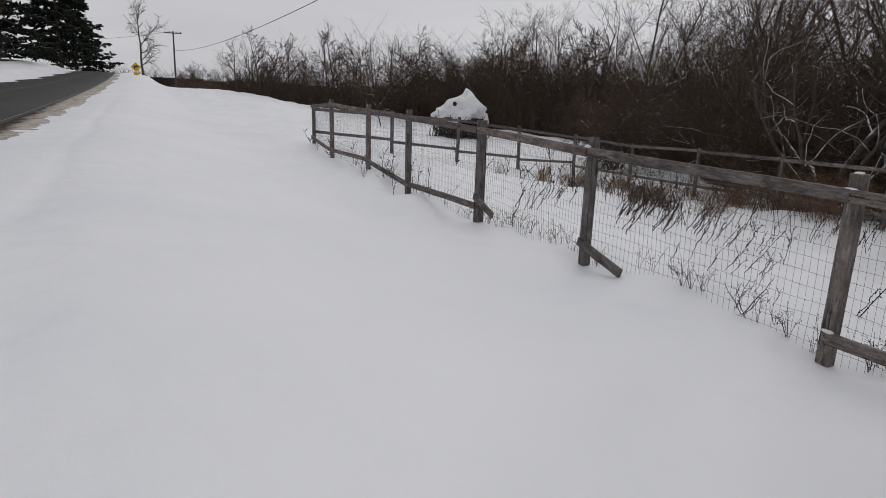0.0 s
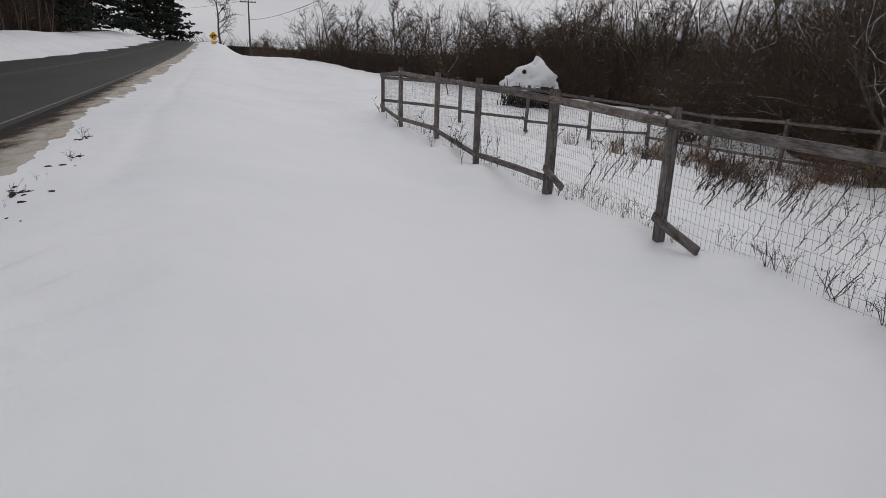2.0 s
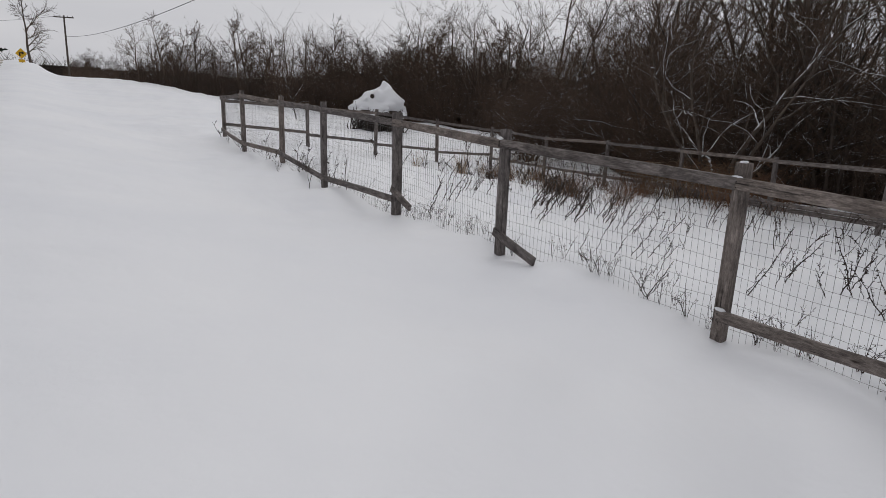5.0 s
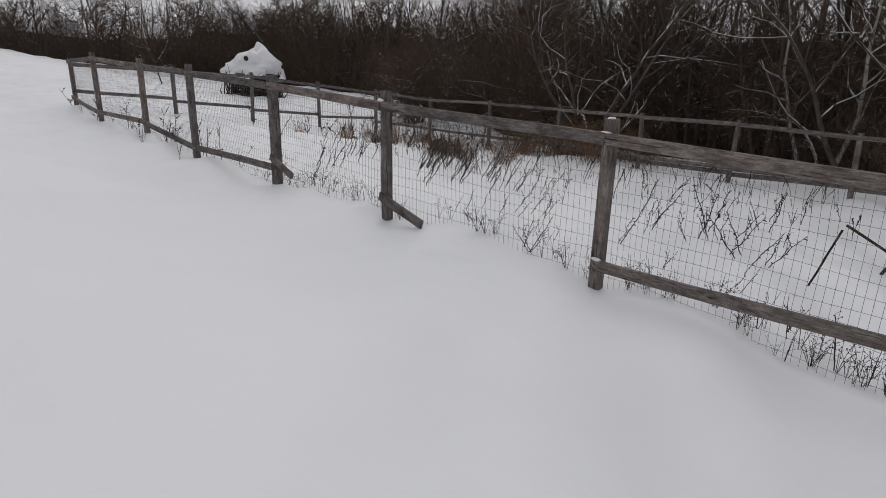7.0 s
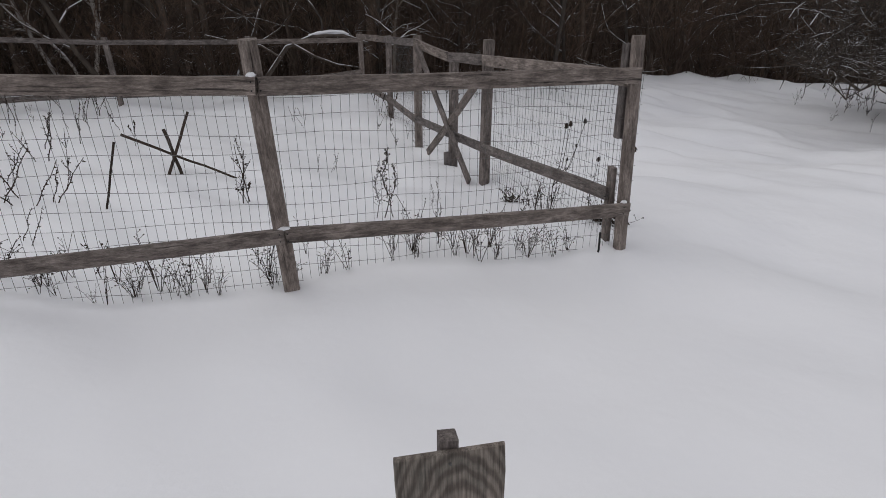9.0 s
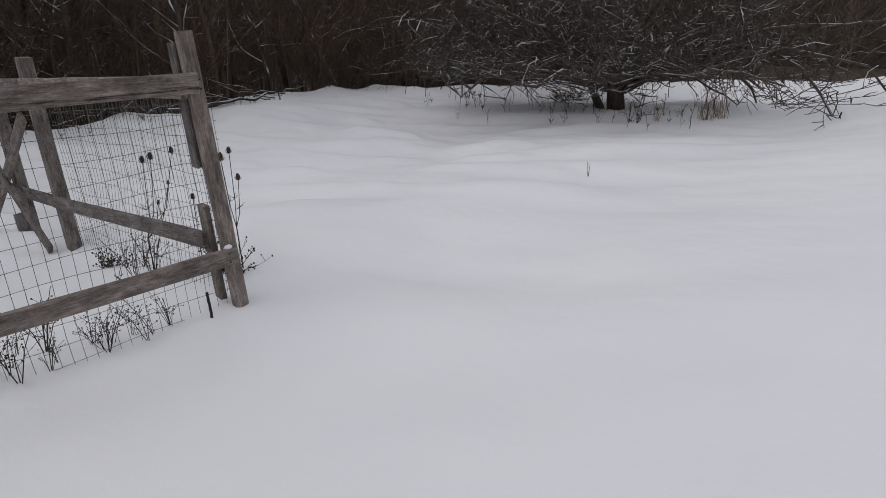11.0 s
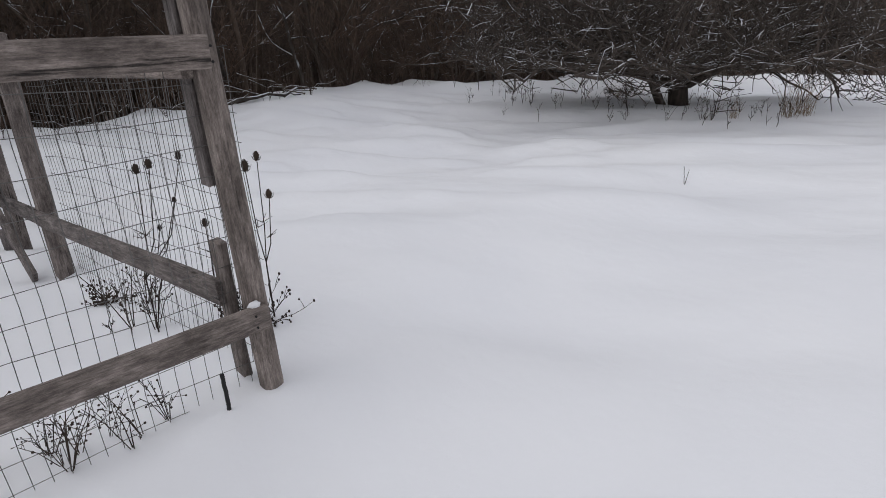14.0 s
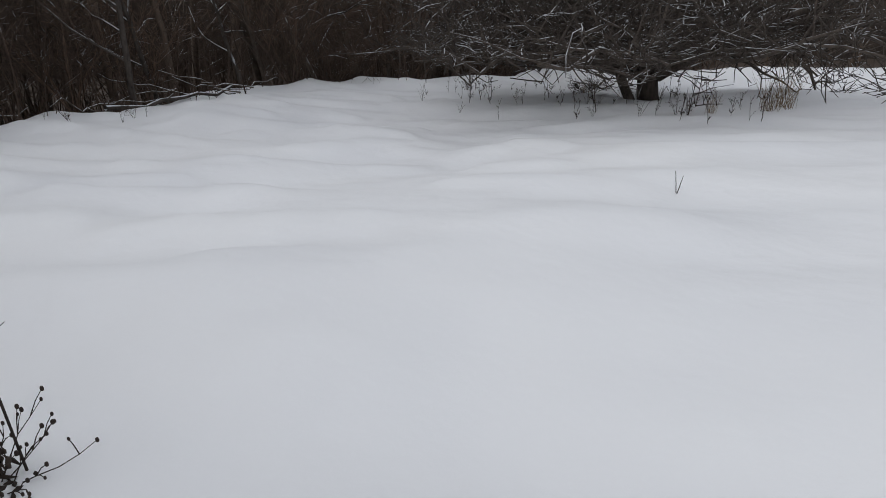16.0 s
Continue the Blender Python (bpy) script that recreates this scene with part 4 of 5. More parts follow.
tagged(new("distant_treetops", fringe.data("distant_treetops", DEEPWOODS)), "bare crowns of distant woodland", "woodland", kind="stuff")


# ---- single trees ----
apple_limb = dict(segs=(8, 5, 3, 2), taper=(0.22, 0.3, 0.4, 0.6), wobble=(0.22, 0.26, 0.28, 0.26), lift=(-0.11, -0.03, -0.01, 0.0), count=(10, 6, 4), angle=((30, 75), (30, 80), (30, 80)), ratio=(0.42, 0.55, 0.55), thin=(0.45, 0.5, 0.55), short=(0.6, 0.4, 0.3), split=2, sides=(6, 4, 4, 3), rmin=0.0085)
apple_limb["from"] = (0.15, 0.1, 0.1)
apple_limb["low"] = 1.1
apple_low = dict(apple_limb, low=0.25, count=(9, 5, 3), lift=(-0.15, -0.05, -0.02, 0.0))
STEM = dict(segs=(6,), taper=(0.8,), wobble=(0.05,), lift=(0.0,), sides=(10,), split=1)
limbs = [((0, 0, -0.2), (0.1, 0.02, 1), 0.95, 0.225, STEM), ((0.15, 0.20, -0.2), (0.30, 0.42, 1), 1.35, 0.10, STEM)]
ra = random.Random(9)
for k in range(26):
    a = k * 2.39996 + 0.4
    e = ra.uniform(0.7, 1.7)
    limbs.append(((0.12 * math.cos(a), 0.12 * math.sin(a), ra.uniform(0.45, 0.9)), (math.cos(a), math.sin(a), e), ra.uniform(4.0, 5.8), ra.uniform(0.055, 0.10), apple_low if math.cos(a - 4.03) > 0.6 else apple_limb))
for k in range(9):
    a = ra.uniform(0, 6.28)
    limbs.append(((0.1, 0, 0.65), (math.cos(a) * 0.7, math.sin(a) * 0.5, 1), ra.uniform(2.8, 3.8), 0.09, apple_limb))
apple = tree("apple_tree", "old spreading apple tree with snow-lined drooping branches", "tree", limbs, 91, APPLEBARK, APPLETWIG, "single trees")
put(apple, 8.85, -12.85, 1.0, 0.0, True, 0.05)

# multi-stemmed tree with pale snow-lined limbs behind the back fence
vee = dict(WOODS, segs=(10, 6, 3, 2), count=(10, 7, 5), angle=((25, 60), (25, 65), (25, 65)), wobble=(0.15, 0.2, 0.22, 0.2), lift=(0.03, 0.03, 0.02, 0.02), taper=(0.2, 0.3, 0.4, 0.6))
big = tree("spreading_tree", "many-stemmed bare tree with snow along its limbs", "tree", [((0.1 * math.cos(k), 0.1 * math.sin(k), 0), (0.75 * math.cos(k * 1.26 + 0.3), 0.75 * math.sin(k * 1.26 + 0.3), 1.0), 6.0, 0.062, vee) for k in range(5)] + [((0, 0, 0), (0, 0, 1), 7.2, 0.085, vee)], 92, SNOWBARK, TWIG, "single trees")
put(big, 14.5, 11.2, 0.95, 0.3, True, 0.1)
put(big, 19.0, 16.5, 0.85, 2.0)
put(big, 24.0, 27.0, 1.0, 4.0)
put(big, 20.5, 12.5, 1.2, 5.0)
thorn = dict(BUSH, segs=(5, 4, 3, 2), count=(9, 7, 5), taper=(0.35, 0.4, 0.4, 0.5), wobble=(0.12, 0.2, 0.22, 0.2), lift=(-0.01, 0.0, 0.0, 0.0), angle=((25, 70), (30, 75), (30, 75)), ratio=(0.5, 0.5, 0.5), thin=(0.5, 0.5, 0.6), short=(0.4, 0.4, 0.3), split=1, sides=(5, 4, 3, 3), rmin=0.009)
thorn["from"] = (0.15, 0.1, 0.1)
tb = tree("thorn_bush", "broad rounded mass of dense bare thorn twigs", "bush", [((0.2 * math.cos(k), 0.2 * math.sin(k), 0), (0.3 + 0.6 * math.cos(k * 2.4) - 0.3, 0.6 * math.sin(k * 2.4), ra.uniform(0.5, 1.2)), ra.uniform(2.6, 3.6), 0.035, thorn) for k in range(17)], 99, TWIG, TWIG, "bushes at the wood's edge")
put(tb, 14.5, 20.4, 1.0, 0.0, True, 0.1)
put(tb, 16.6, 14.8, 0.75, 2.2)

# leaning pale-barked pair
birch = dict(WOODS, segs=(10, 5, 3), count=(9, 5), angle=((35, 80), (30, 70)), ratio=(0.36, 0.45), wobble=(0.06, 0.2, 0.2), lift=(0.01, -0.01, 0.0), taper=(0.35, 0.3, 0.5), sides=(8, 4, 3))
b1 = tree("birch_tree", "leaning pale-barked tree with snow on its trunk", "tree", [((0, 0, 0), (-0.05, 0.36, 1), 4.6, 0.055, dict(birch, wobble=(0.13, 0.22, 0.2)))], 93, BIRCH, TWIG, "single trees")
put(b1, 16.3, 6.15, 1.0, 0.0, True, 0.1)
b2 = tree("birch_tree", "leaning pale-barked tree with snow on its trunk", "tree", [((0, 0, 0), (0.1, -0.33, 1), 4.4, 0.065, dict(birch, wobble=(0.12, 0.22, 0.2))), ((0, 0.1, 0), (0.0, 0.3, 1), 3.6, 0.045, dict(birch, wobble=(0.14, 0.22, 0.2)))], 94, BIRCH, TWIG, "single trees")
put(b2, 16.4, 5.65, 1.0, 0.0, True, 0.1)

# dead snag with a snow-laden crook behind the side fence
snag = dict(segs=(7, 4, 2), taper=(0.35, 0.4, 0.6), wobble=(0.22, 0.22, 0.2), lift=(0.0, 0.0, 0.0), count=(5, 3), angle=((30, 80), (30, 70)), ratio=(0.5, 0.5), thin=(0.6, 0.6), short=(0.5, 0.5), split=2, sides=(7, 5, 4), rmin=0.006)
snag["from"] = (0.3, 0.2)
sn = tree("dead_snag", "crooked dead branchy snag with clumps of snow", "tree", [((0, 0, 0), (0.0, 0.04, 1), 2.3, 0.04, dict(snag, wobble=(0.14, 0.22, 0.2)))], 95, SNOWBARK, SNOWBARK, "single trees")
put(sn, 13.6, -1.22, 1.0, 0.0, True, 0.05)
fallen = thing("fallen_limb", (13.7, 0.15, gz(13.7, 0.15) - 0.30), "fallen forked limb carrying a long pillow of snow", "limb")
for name_, mat_, pts_, r0_, r1_ in (
        ("limb", SNOWBARK, ((0.3, 1.3, 0.2), (0.1, 0.75, 0.9), (0.0, 0.2, 1.12), (0.0, -0.4, 1.13), (0.1, -0.9, 0.95)), 0.05, 0.03),
        ("branch", SNOWBARK, ((0.0, 0.0, 1.12), (0.05, 0.02, 1.45), (0.0, 0.2, 1.72), (0.1, 0.42, 1.95), (0.1, 0.5, 2.4)), 0.026, 0.010),
        ("branch", SNOWBARK, ((0.05, 0.6, 0.95), (-0.05, 0.2, 0.72), (0.0, -0.25, 0.55), (0.0, -0.7, 0.48)), 0.028, 0.012),
        ("branch", SNOWBARK, ((0.1, 0.9, 0.7), (0.0, 1.25, 0.95), (0.1, 1.7, 1.0), (0.1, 2.3, 1.15)), 0.024, 0.010),
        ("snow", SNOW, ((0.0, 0.3, 1.13), (0.0, 0.1, 1.17), (0.0, -0.15, 1.2), (0.0, -0.4, 1.18), (0.0, -0.52, 1.14)), 0.030, 0.032)):
    fm = Mesh()
    k_ = len(pts_) - 1
    fm.tube([Vector(p) for p in pts_], [(r0_ + (r1_ - r0_) * i / k_) * (0.35 if name_ == "snow" and i in (0, k_) else 1.0) for i in range(k_ + 1)], 8)
    part(name_, fm, mat_, fallen, smooth=True)

# pines across the road
def pine(seed, height, radius):
    rng = random.Random(seed)
    a, b = Mesh(), Mesh()
    a.tube([Vector((0, 0, -0.3)), Vector((0.1, 0, height * 0.5)), Vector((0, 0.1, height))], [0.32, 0.2, 0.03], 8)
    z = height * 0.12
    while z < height * 0.97:
        reach = radius * (1 - (z / height) ** 1.4) * rng.uniform(0.75, 1.1) + 0.3
        for k in range(rng.randint(5, 7)):
            w = rng.uniform(0, 6.28)
            d = Vector((math.cos(w), math.sin(w), 0))
            p0, p1 = Vector((0, 0, z)), Vector((0, 0, z)) + d * reach * rng.uniform(0.7, 1.1) + Vector((0, 0, rng.uniform(-0.1, 0.16) * reach))
            a.tube([p0, p0.lerp(p1, 0.6) - Vector((0, 0, 0.06 * reach)), p1], [0.06, 0.035, 0.012], 4, False)
            n = int(4 + reach * 1.3)
            for j in range(n):
                s = rng.uniform(0.2, 1.0)
                q = p0.lerp(p1, s) - Vector((0, 0, 0.06 * reach * (1 - abs(s - 0.6))))
                for m in range(3):
                    t = Vector((rng.gauss(0, 1), rng.gauss(0, 1), rng.gauss(-0.1, 0.45))).normalized() * rng.uniform(0.35, 0.8) + d * 0.25
                    b.tube([q, q + t * 0.6, q + t * 1.2], [0.03, 0.21, 0.01], 3, False)
        z += rng.uniform(0.45, 0.75)
    t = thing("pine_tree", (0, 0, 0), "tall dark green pine beside the road", "tree", "pines beside the road")
    part("trunk", a, BARK, t, smooth=True)
    part("crown", b, NEEDLE, t)
    return t


pn = pine(96, 17, 7.5)
put(pn, -33.0, 136, 1.2, 0.0, True)
put(pn, -35.5, 112, 1.0, 2.0)
put(pn, -35.0, 156, 1.25, 4.0)
put(pn, -34.5, 98, 0.85, 1.0)
put(pn, -31.5, 84, 0.7, 3.1)
put(FARTREES[0], -12.9, 95, 1.35, 0.5)
put(KINDS[3], 8.8, 38.5, 0.55, 1.0)
put(FARTREES[2], 22.0, 50.0, 1.5, 2.5)

# ---- snow-covered brush heap in the meadow ----
hx, hy = 12.35, 33.0
hb = gz(hx, hy)
heap = thing("brush_heap", (hx, hy, hb), "brush heap under a thick lumpy cap of snow", "brush heap")
hm = Mesh()
for k in range(260):
    a, r = ra.uniform(0, 6.28), 1.75 * math.sqrt(ra.random())
    p = Vector((r * math.cos(a), r * math.sin(a) * 0.7, -0.05))
    q = p * ra.uniform(0.3, 1.0) + Vector((ra.gauss(0, 0.35), ra.gauss(0, 0.35), ra.uniform(0.7, 1.75)))
    hm.tube([p, p.lerp(q, 0.5) + Vector((ra.gauss(0, 0.1), ra.gauss(0, 0.1), 0)), q], [0.035, 0.03, 0.012], 4, False)
part("branches", hm, STALK, heap)
roof = Mesh()
roof.ball(Vector((0, 0, 1.1)), 1.0, 6, 12, (1.7, 1.2, 0.24), 0.1, ra)
part("underside", roof, STALK, heap, "dark matted twigs under the snow")
cap = Mesh()
NR, NS = 26, 40
for i in range(NR + 1):
    th = math.pi * 0.5 * i / NR
    for s_ in range(NS):
        ph = 2 * math.pi * s_ / NS
        d = Vector((math.cos(ph) * math.sin(th), math.sin(ph) * math.sin(th), math.cos(th)))
        w = 1.0 + 0.42 * noise.noise(d * 2.1 + Vector((3, 1, 7))) + 0.26 * noise.noise(d * 4.7) + 0.12 * noise.noise(d * 9.0)
        ridge = 0.75 + 0.25 * math.cos(ph - 0.4)
        flat = 0.5 * d.z ** 1.45 + 0.5 * (1 - math.sin(th)) if d.z > 0 else 0
        x, y, z = d.x * 1.68 * w * (0.72 + 0.28 * math.sin(th)), d.y * 1.3 * w * (0.75 + 0.25 * math.sin(th)), 1.16 + 1.65 * flat * (1.0 + 0.30 * noise.noise(d * 3.1)) * (0.93 + 0.07 * ridge)
        z -= 0.35 * smooth(0.86, 1.0, np.array(math.sin(th))) * (1 + math.sin(5 * ph)) * 0.5
        x += 0.3 * flat
        hole = (Vector((x, y, z)) - Vector((-0.7, -0.85, 2.0))).length
        if hole < 0.3:
            y += 0.35 * (1 - hole / 0.3)
        cap.v.append(Vector((x, y, float(z))))
for i in range(NR):
    for s_ in range(NS):
        t_ = (s_ + 1) % NS
        cap.f.append((i * NS + s_, (i + 1) * NS + s_, (i + 1) * NS + t_, i * NS + t_))
part("snow", cap, SNOW, heap, "thick lumpy snow cap", True)
# dark ball set into the dent to stand for the shade inside it
knot = Mesh()
knot.ball(Vector((-0.7, -0.92, 2.0)), 0.13, 5, 8)
part("hollow", knot, STALK, heap, "dark ball for the shade in a hole of the snow")

# ---- utility pole, cables, warning sign, house ----
px, py = -10.4, 112.0
pb = gz(px, py)
pole = thing("utility_pole", (px, py, pb), "brown wooden utility pole with a crossarm", "utility pole")
pm = Mesh()
pm.tube([Vector((0, 0, -0.5)), Vector((0.05, 0, 5)), Vector((0.12, 0, 14.3 - pb))], [0.17, 0.14, 0.11], 10)
part("shaft", pm, POLEWOOD, pole)
pm = Mesh()
pm.tube([Vector((-1.3, 0.1, 14.0 - pb)), Vector((1.4, 0.1, 14.05 - pb))], [0.09, 0.09], 4)
part("crossarm", pm, POLEWOOD, pole)
for o in (-1.15, -0.4, 0.6, 1.25):
    pm = Mesh()
    pm.tube([Vector((o, 0.1, 14.05 - pb)), Vector((o, 0.1, 14.3 - pb))], [0.05, 0.04], 6)
    part("insulator", pm, BLACK, pole)


def cable(a, b, sag, r, label):
    sm = Mesh()
    a, b = Vector(a), Vector(b)
    sm.tube([a.lerp(b, i / 40) - Vector((0, 0, sag * 4 * (i / 40) * (1 - i / 40))) for i in range(41)], [r] * 41, 5)
    return tagged(new("cable", sm.data("cable", BLACK)), label, "cable", "overhead cables")


cable((px, py, 11.2), (15.5, -18, 9.5), 2.4, 0.022, "thick black overhead cable sagging from the pole")
cable((px - 0.4, py, 14.2), (-60, 190, 20.0), 1.5, 0.02, "thin overhead cable running up the road")
sx, sy = -13.1, 90.0
sb = gz(sx, sy) + 0.45
ws = thing("warning_sign", (sx, sy, sb), "yellow diamond road sign with a black arrow", "road sign")
wm_ = Mesh()
wm_.tube([Vector((0, 0.05, -1.2)), Vector((0, 0.05, 1.6))], [0.04, 0.04], 6)
part("post", wm_, STEEL, ws)
wm_ = Mesh()
wm_.v = [Vector((0.62 * math.cos(k * math.pi / 2), y, 1.05 + 0.62 * math.sin(k * math.pi / 2))) for y in (-0.02, 0.0) for k in range(4)]
wm_.f = [(0, 1, 2, 3), (7, 6, 5, 4)] + [(k, (k + 1) % 4, 4 + (k + 1) % 4, 4 + k) for k in range(4)]
part("plate", wm_, YELLOW, ws)
wm_ = Mesh()
wm_.v = [Vector((x * 0.85, -0.026, 1.05 + z * 0.85)) for x, z in ((-0.28, -0.35), (-0.1, -0.35), (-0.1, 0.0), (0.1, 0.0), (0.1, -0.16), (0.4, 0.1), (0.1, 0.34), (0.1, 0.18), (-0.28, 0.18))]
wm_.f = [tuple(range(9))]
part("arrow", wm_, BLACK, ws, "black bent arrow")
wm_ = Mesh()
wm_.v = [Vector((x, y, z)) for y in (-0.02, 0.0) for x, z in ((-0.33, 0.02), (0.33, 0.02), (0.33, 0.36), (-0.33, 0.36))]
wm_.f = [(0, 1, 2, 3), (7, 6, 5, 4)] + [(k, (k + 1) % 4, 4 + (k + 1) % 4, 4 + k) for k in range(4)]
part("speed_plate", wm_, YELLOW, ws)

# low house with a snowy roof behind the brush
hx2, hy2 = -4.6, 134.0
hz2 = gz(hx2, hy2)
house = thing("house", (hx2, hy2, hz2), "low distant house with a snow-covered roof", "house")
lift2 = 7.85 - hz2
wm_ = Mesh()
wm_.v = [Vector((x, y, z)) for z in (-0.5, lift2 - 0.2) for x, y in ((-2.0, -2.5), (2.0, -2.5), (2.0, 2.5), (-2.0, 2.5))]
wm_.f = [(k, (k + 1) % 4, 4 + (k + 1) % 4, 4 + k) for k in range(4)]
part("wall", wm_, POLEWOOD, house)
wm_ = Mesh()
wm_.v = [Vector((x, y, z)) for x in (-2.4, 2.4) for y, z in ((-3.0, lift2 - 0.35), (0.0, lift2 + 0.55), (3.0, lift2 - 0.35), (2.9, lift2 - 0.5), (0.0, lift2 + 0.35), (-2.9, lift2 - 0.5))]
wm_.f = [(5, 4, 3, 2, 1, 0), (6, 7, 8, 9, 10, 11)] + [(k, (k + 1) % 6, 6 + (k + 1) % 6, 6 + k) for k in range(6)]
part("roof", wm_, SNOW, house, "snow-covered roof")
for ox in (-1.0, 1.0):
    wm_ = Mesh()
    wm_.v = [Vector((ox + x, y, lift2 - 1.3 + z)) for y in (-2.56, -2.5) for x, z in ((-0.5, -0.5), (0.5, -0.5), (0.5, 0.5), (-0.5, 0.5))]
    wm_.f = [(0, 1, 2, 3)] + [(k, (k + 1) % 4, 4 + (k + 1) % 4, 4 + k) for k in range(4)]
    part("window", wm_, BLACK, house)


# ---- dead plants ----
def weed_mesh(kind, seed):
    rng = random.Random(seed)
    m = Mesh()
    if kind == "plume":
        L, lean = rng.uniform(0.5, 0.95), rng.uniform(0.1, 0.75)
        pts = [Vector((lean * L * (k / 6) ** 1.4, 0.02 * math.sin(k), L * (k / 6) * (1 - 0.25 * lean * k / 6) - 0.04)) for k in range(7)]
        m.tube(pts, [0.0085 - 0.0006 * k for k in range(7)], 4, False)
        for k in range(rng.randint(20, 30)):
            s = rng.uniform(0.4, 1.0) ** 0.7 * 5.99
            p = pts[int(s)].lerp(pts[int(s) + 1], s - int(s))
            a, q = rng.uniform(0, 6.28), rng.uniform(0.008, 0.034)
            e = p + Vector((math.cos(a) * q, math.sin(a) * q, rng.uniform(0.0, 0.05)))
            m.tube([p, p.lerp(e, 0.5), e], [0.004, rng.uniform(0.007, 0.015), 0.002], 4, False)
    elif kind == "stalk":
        L, lean = rng.uniform(0.85, 1.15), rng.uniform(0.35, 0.75)
        kink = rng.uniform(-0.05, 0.05)
        pts = [Vector((lean * L * k / 6 + kink * math.sin(k * 1.9), 0.02 * math.sin(k * 1.3 + 1), L * k / 6 - 0.05)) for k in range(7)]
        m.tube(pts, [0.014, 0.013, 0.012, 0.011, 0.010, 0.008, 0.005], 5, False)
        for k in range(rng.randint(14, 24)):
            s = (0.12 + 0.88 * rng.random() ** 0.75) * 5.99
            p = pts[int(s)].lerp(pts[int(s) + 1], s - int(s))
            a, q = rng.uniform(0, 6.28), rng.uniform(0.03, 0.10)
            e = p + Vector((math.cos(a) * q * 0.7 + 0.3 * q, math.sin(a) * q * 0.7, rng.uniform(-0.5, 0.9) * q))
            m.tube([p, p.lerp(e, 0.5) + Vector((0, 0, 0.01)), e], [0.006, rng.uniform(0.010, 0.021), 0.004], 4, False)
        for k in range(rng.randint(0, 2)):
            p = pts[rng.randint(2, 4)]
            a, q = rng.uniform(0, 6.28), rng.uniform(0.2, 0.4)
            e = p + Vector((math.cos(a) * q * 0.5, math.sin(a) * q * 0.5, q))
            m.tube([p, p.lerp(e, 0.5), e], [0.009, 0.008, 0.005], 4, False)
            for j in range(5):
                o = p.lerp(e, rng.uniform(0.3, 1))
                m.tube([o, o + Vector((rng.gauss(0, 0.02), rng.gauss(0, 0.02), 0.02)), o + Vector((rng.gauss(0, 0.03), rng.gauss(0, 0.03), 0.04))], [0.004, 0.014, 0.003], 4, False)
    elif kind == "stick":
        L, lean = rng.uniform(0.35, 0.8), rng.uniform(-0.3, 0.6)
        pts = [Vector((lean * L * k / 5, 0.015 * math.sin(k * 2.0), L * k / 5 - 0.04)) for k in range(6)]
        m.tube(pts, [0.006, 0.006, 0.005, 0.005, 0.004, 0.003], 4)
        for k in range(rng.randint(2, 5)):
            p = pts[rng.randint(1, 4)]
            a, q = rng.uniform(0, 6.28), rng.uniform(0.06, 0.2)
            e = p + Vector((math.cos(a) * q * 0.6, math.sin(a) * q * 0.6, q))
            m.tube([p, e], [0.004, 0.002], 4, False)
            for j in range(5):
                o = p.lerp(e, rng.uniform(0.4, 1))
                m.ball(o + Vector((rng.gauss(0, 0.01), rng.gauss(0, 0.01), 0)), rng.uniform(0.005, 0.011), 3, 5)
    elif kind == "seed":
        for b in range(rng.randint(3, 6)):
            L, a = rng.uniform(0.12, 0.36), rng.uniform(0, 6.28)
            sp = rng.uniform(0.1, 0.7)
            e = Vector((math.cos(a) * sp * L, math.sin(a) * sp * L, L))
            m.tube([Vector((0, 0, -0.04)), e * 0.55 + Vector((0, 0, 0.02)), e], [0.003, 0.0024, 0.0018], 4, False)
            for j in range(rng.randint(2, 5)):
                o = e * rng.uniform(0.5, 1)
                t = o + Vector((rng.gauss(0, 0.035), rng.gauss(0, 0.035), rng.uniform(0.0, 0.05)))
                m.tube([o, t], [0.0018, 0.0015], 3, False)
                m.ball(t, rng.uniform(0.004, 0.0075), 3, 5)
    elif kind == "spike":
        L = rng.uniform(0.55, 0.8)
        pts = [Vector((0.03 * math.sin(k), 0.03 * math.cos(1.7 * k), L * k / 6 - 0.04)) for k in range(7)]
        m.tube(pts, [0.005 - 0.0004 * k for k in range(7)], 4, False)
        for k in range(60):
            s = rng.uniform(0.25, 1.0) * 5.99
            p = pts[int(s)].lerp(pts[int(s) + 1], s - int(s))
            a, q = rng.uniform(0, 6.28), rng.uniform(0.01, 0.07) * (1.2 - s / 6)
            e = p + Vector((math.cos(a) * q, math.sin(a) * q, rng.uniform(0.0, 0.06)))
            m.tube([p, e], [0.0025, 0.0015], 3, False)
            m.ball(e, rng.uniform(0.004, 0.008), 3, 4)
    elif kind == "grass":
        for b in range(46):
            L, a, sp = rng.uniform(0.25, 0.85), rng.uniform(0, 6.28), rng.uniform(0.02, 0.55)
            o = Vector((rng.gauss(0, 0.07), rng.gauss(0, 0.07), -0.05))
            e = o + Vector((math.cos(a) * sp * L, math.sin(a) * sp * L, L * (1 - 0.35 * sp)))
            m.tube([o, o.lerp(e, 0.5) + Vector((0, 0, 0.1 * L)), e], [0.003, 0.0026, 0.001], 3, False)
    elif kind in ("bramble", "cane"):
        for b in range(70):
            L, a = rng.uniform(0.6, 1.7), rng.uniform(0, 6.28)
            o = Vector((rng.gauss(0, 0.35), rng.gauss(0, 0.35), -0.05))
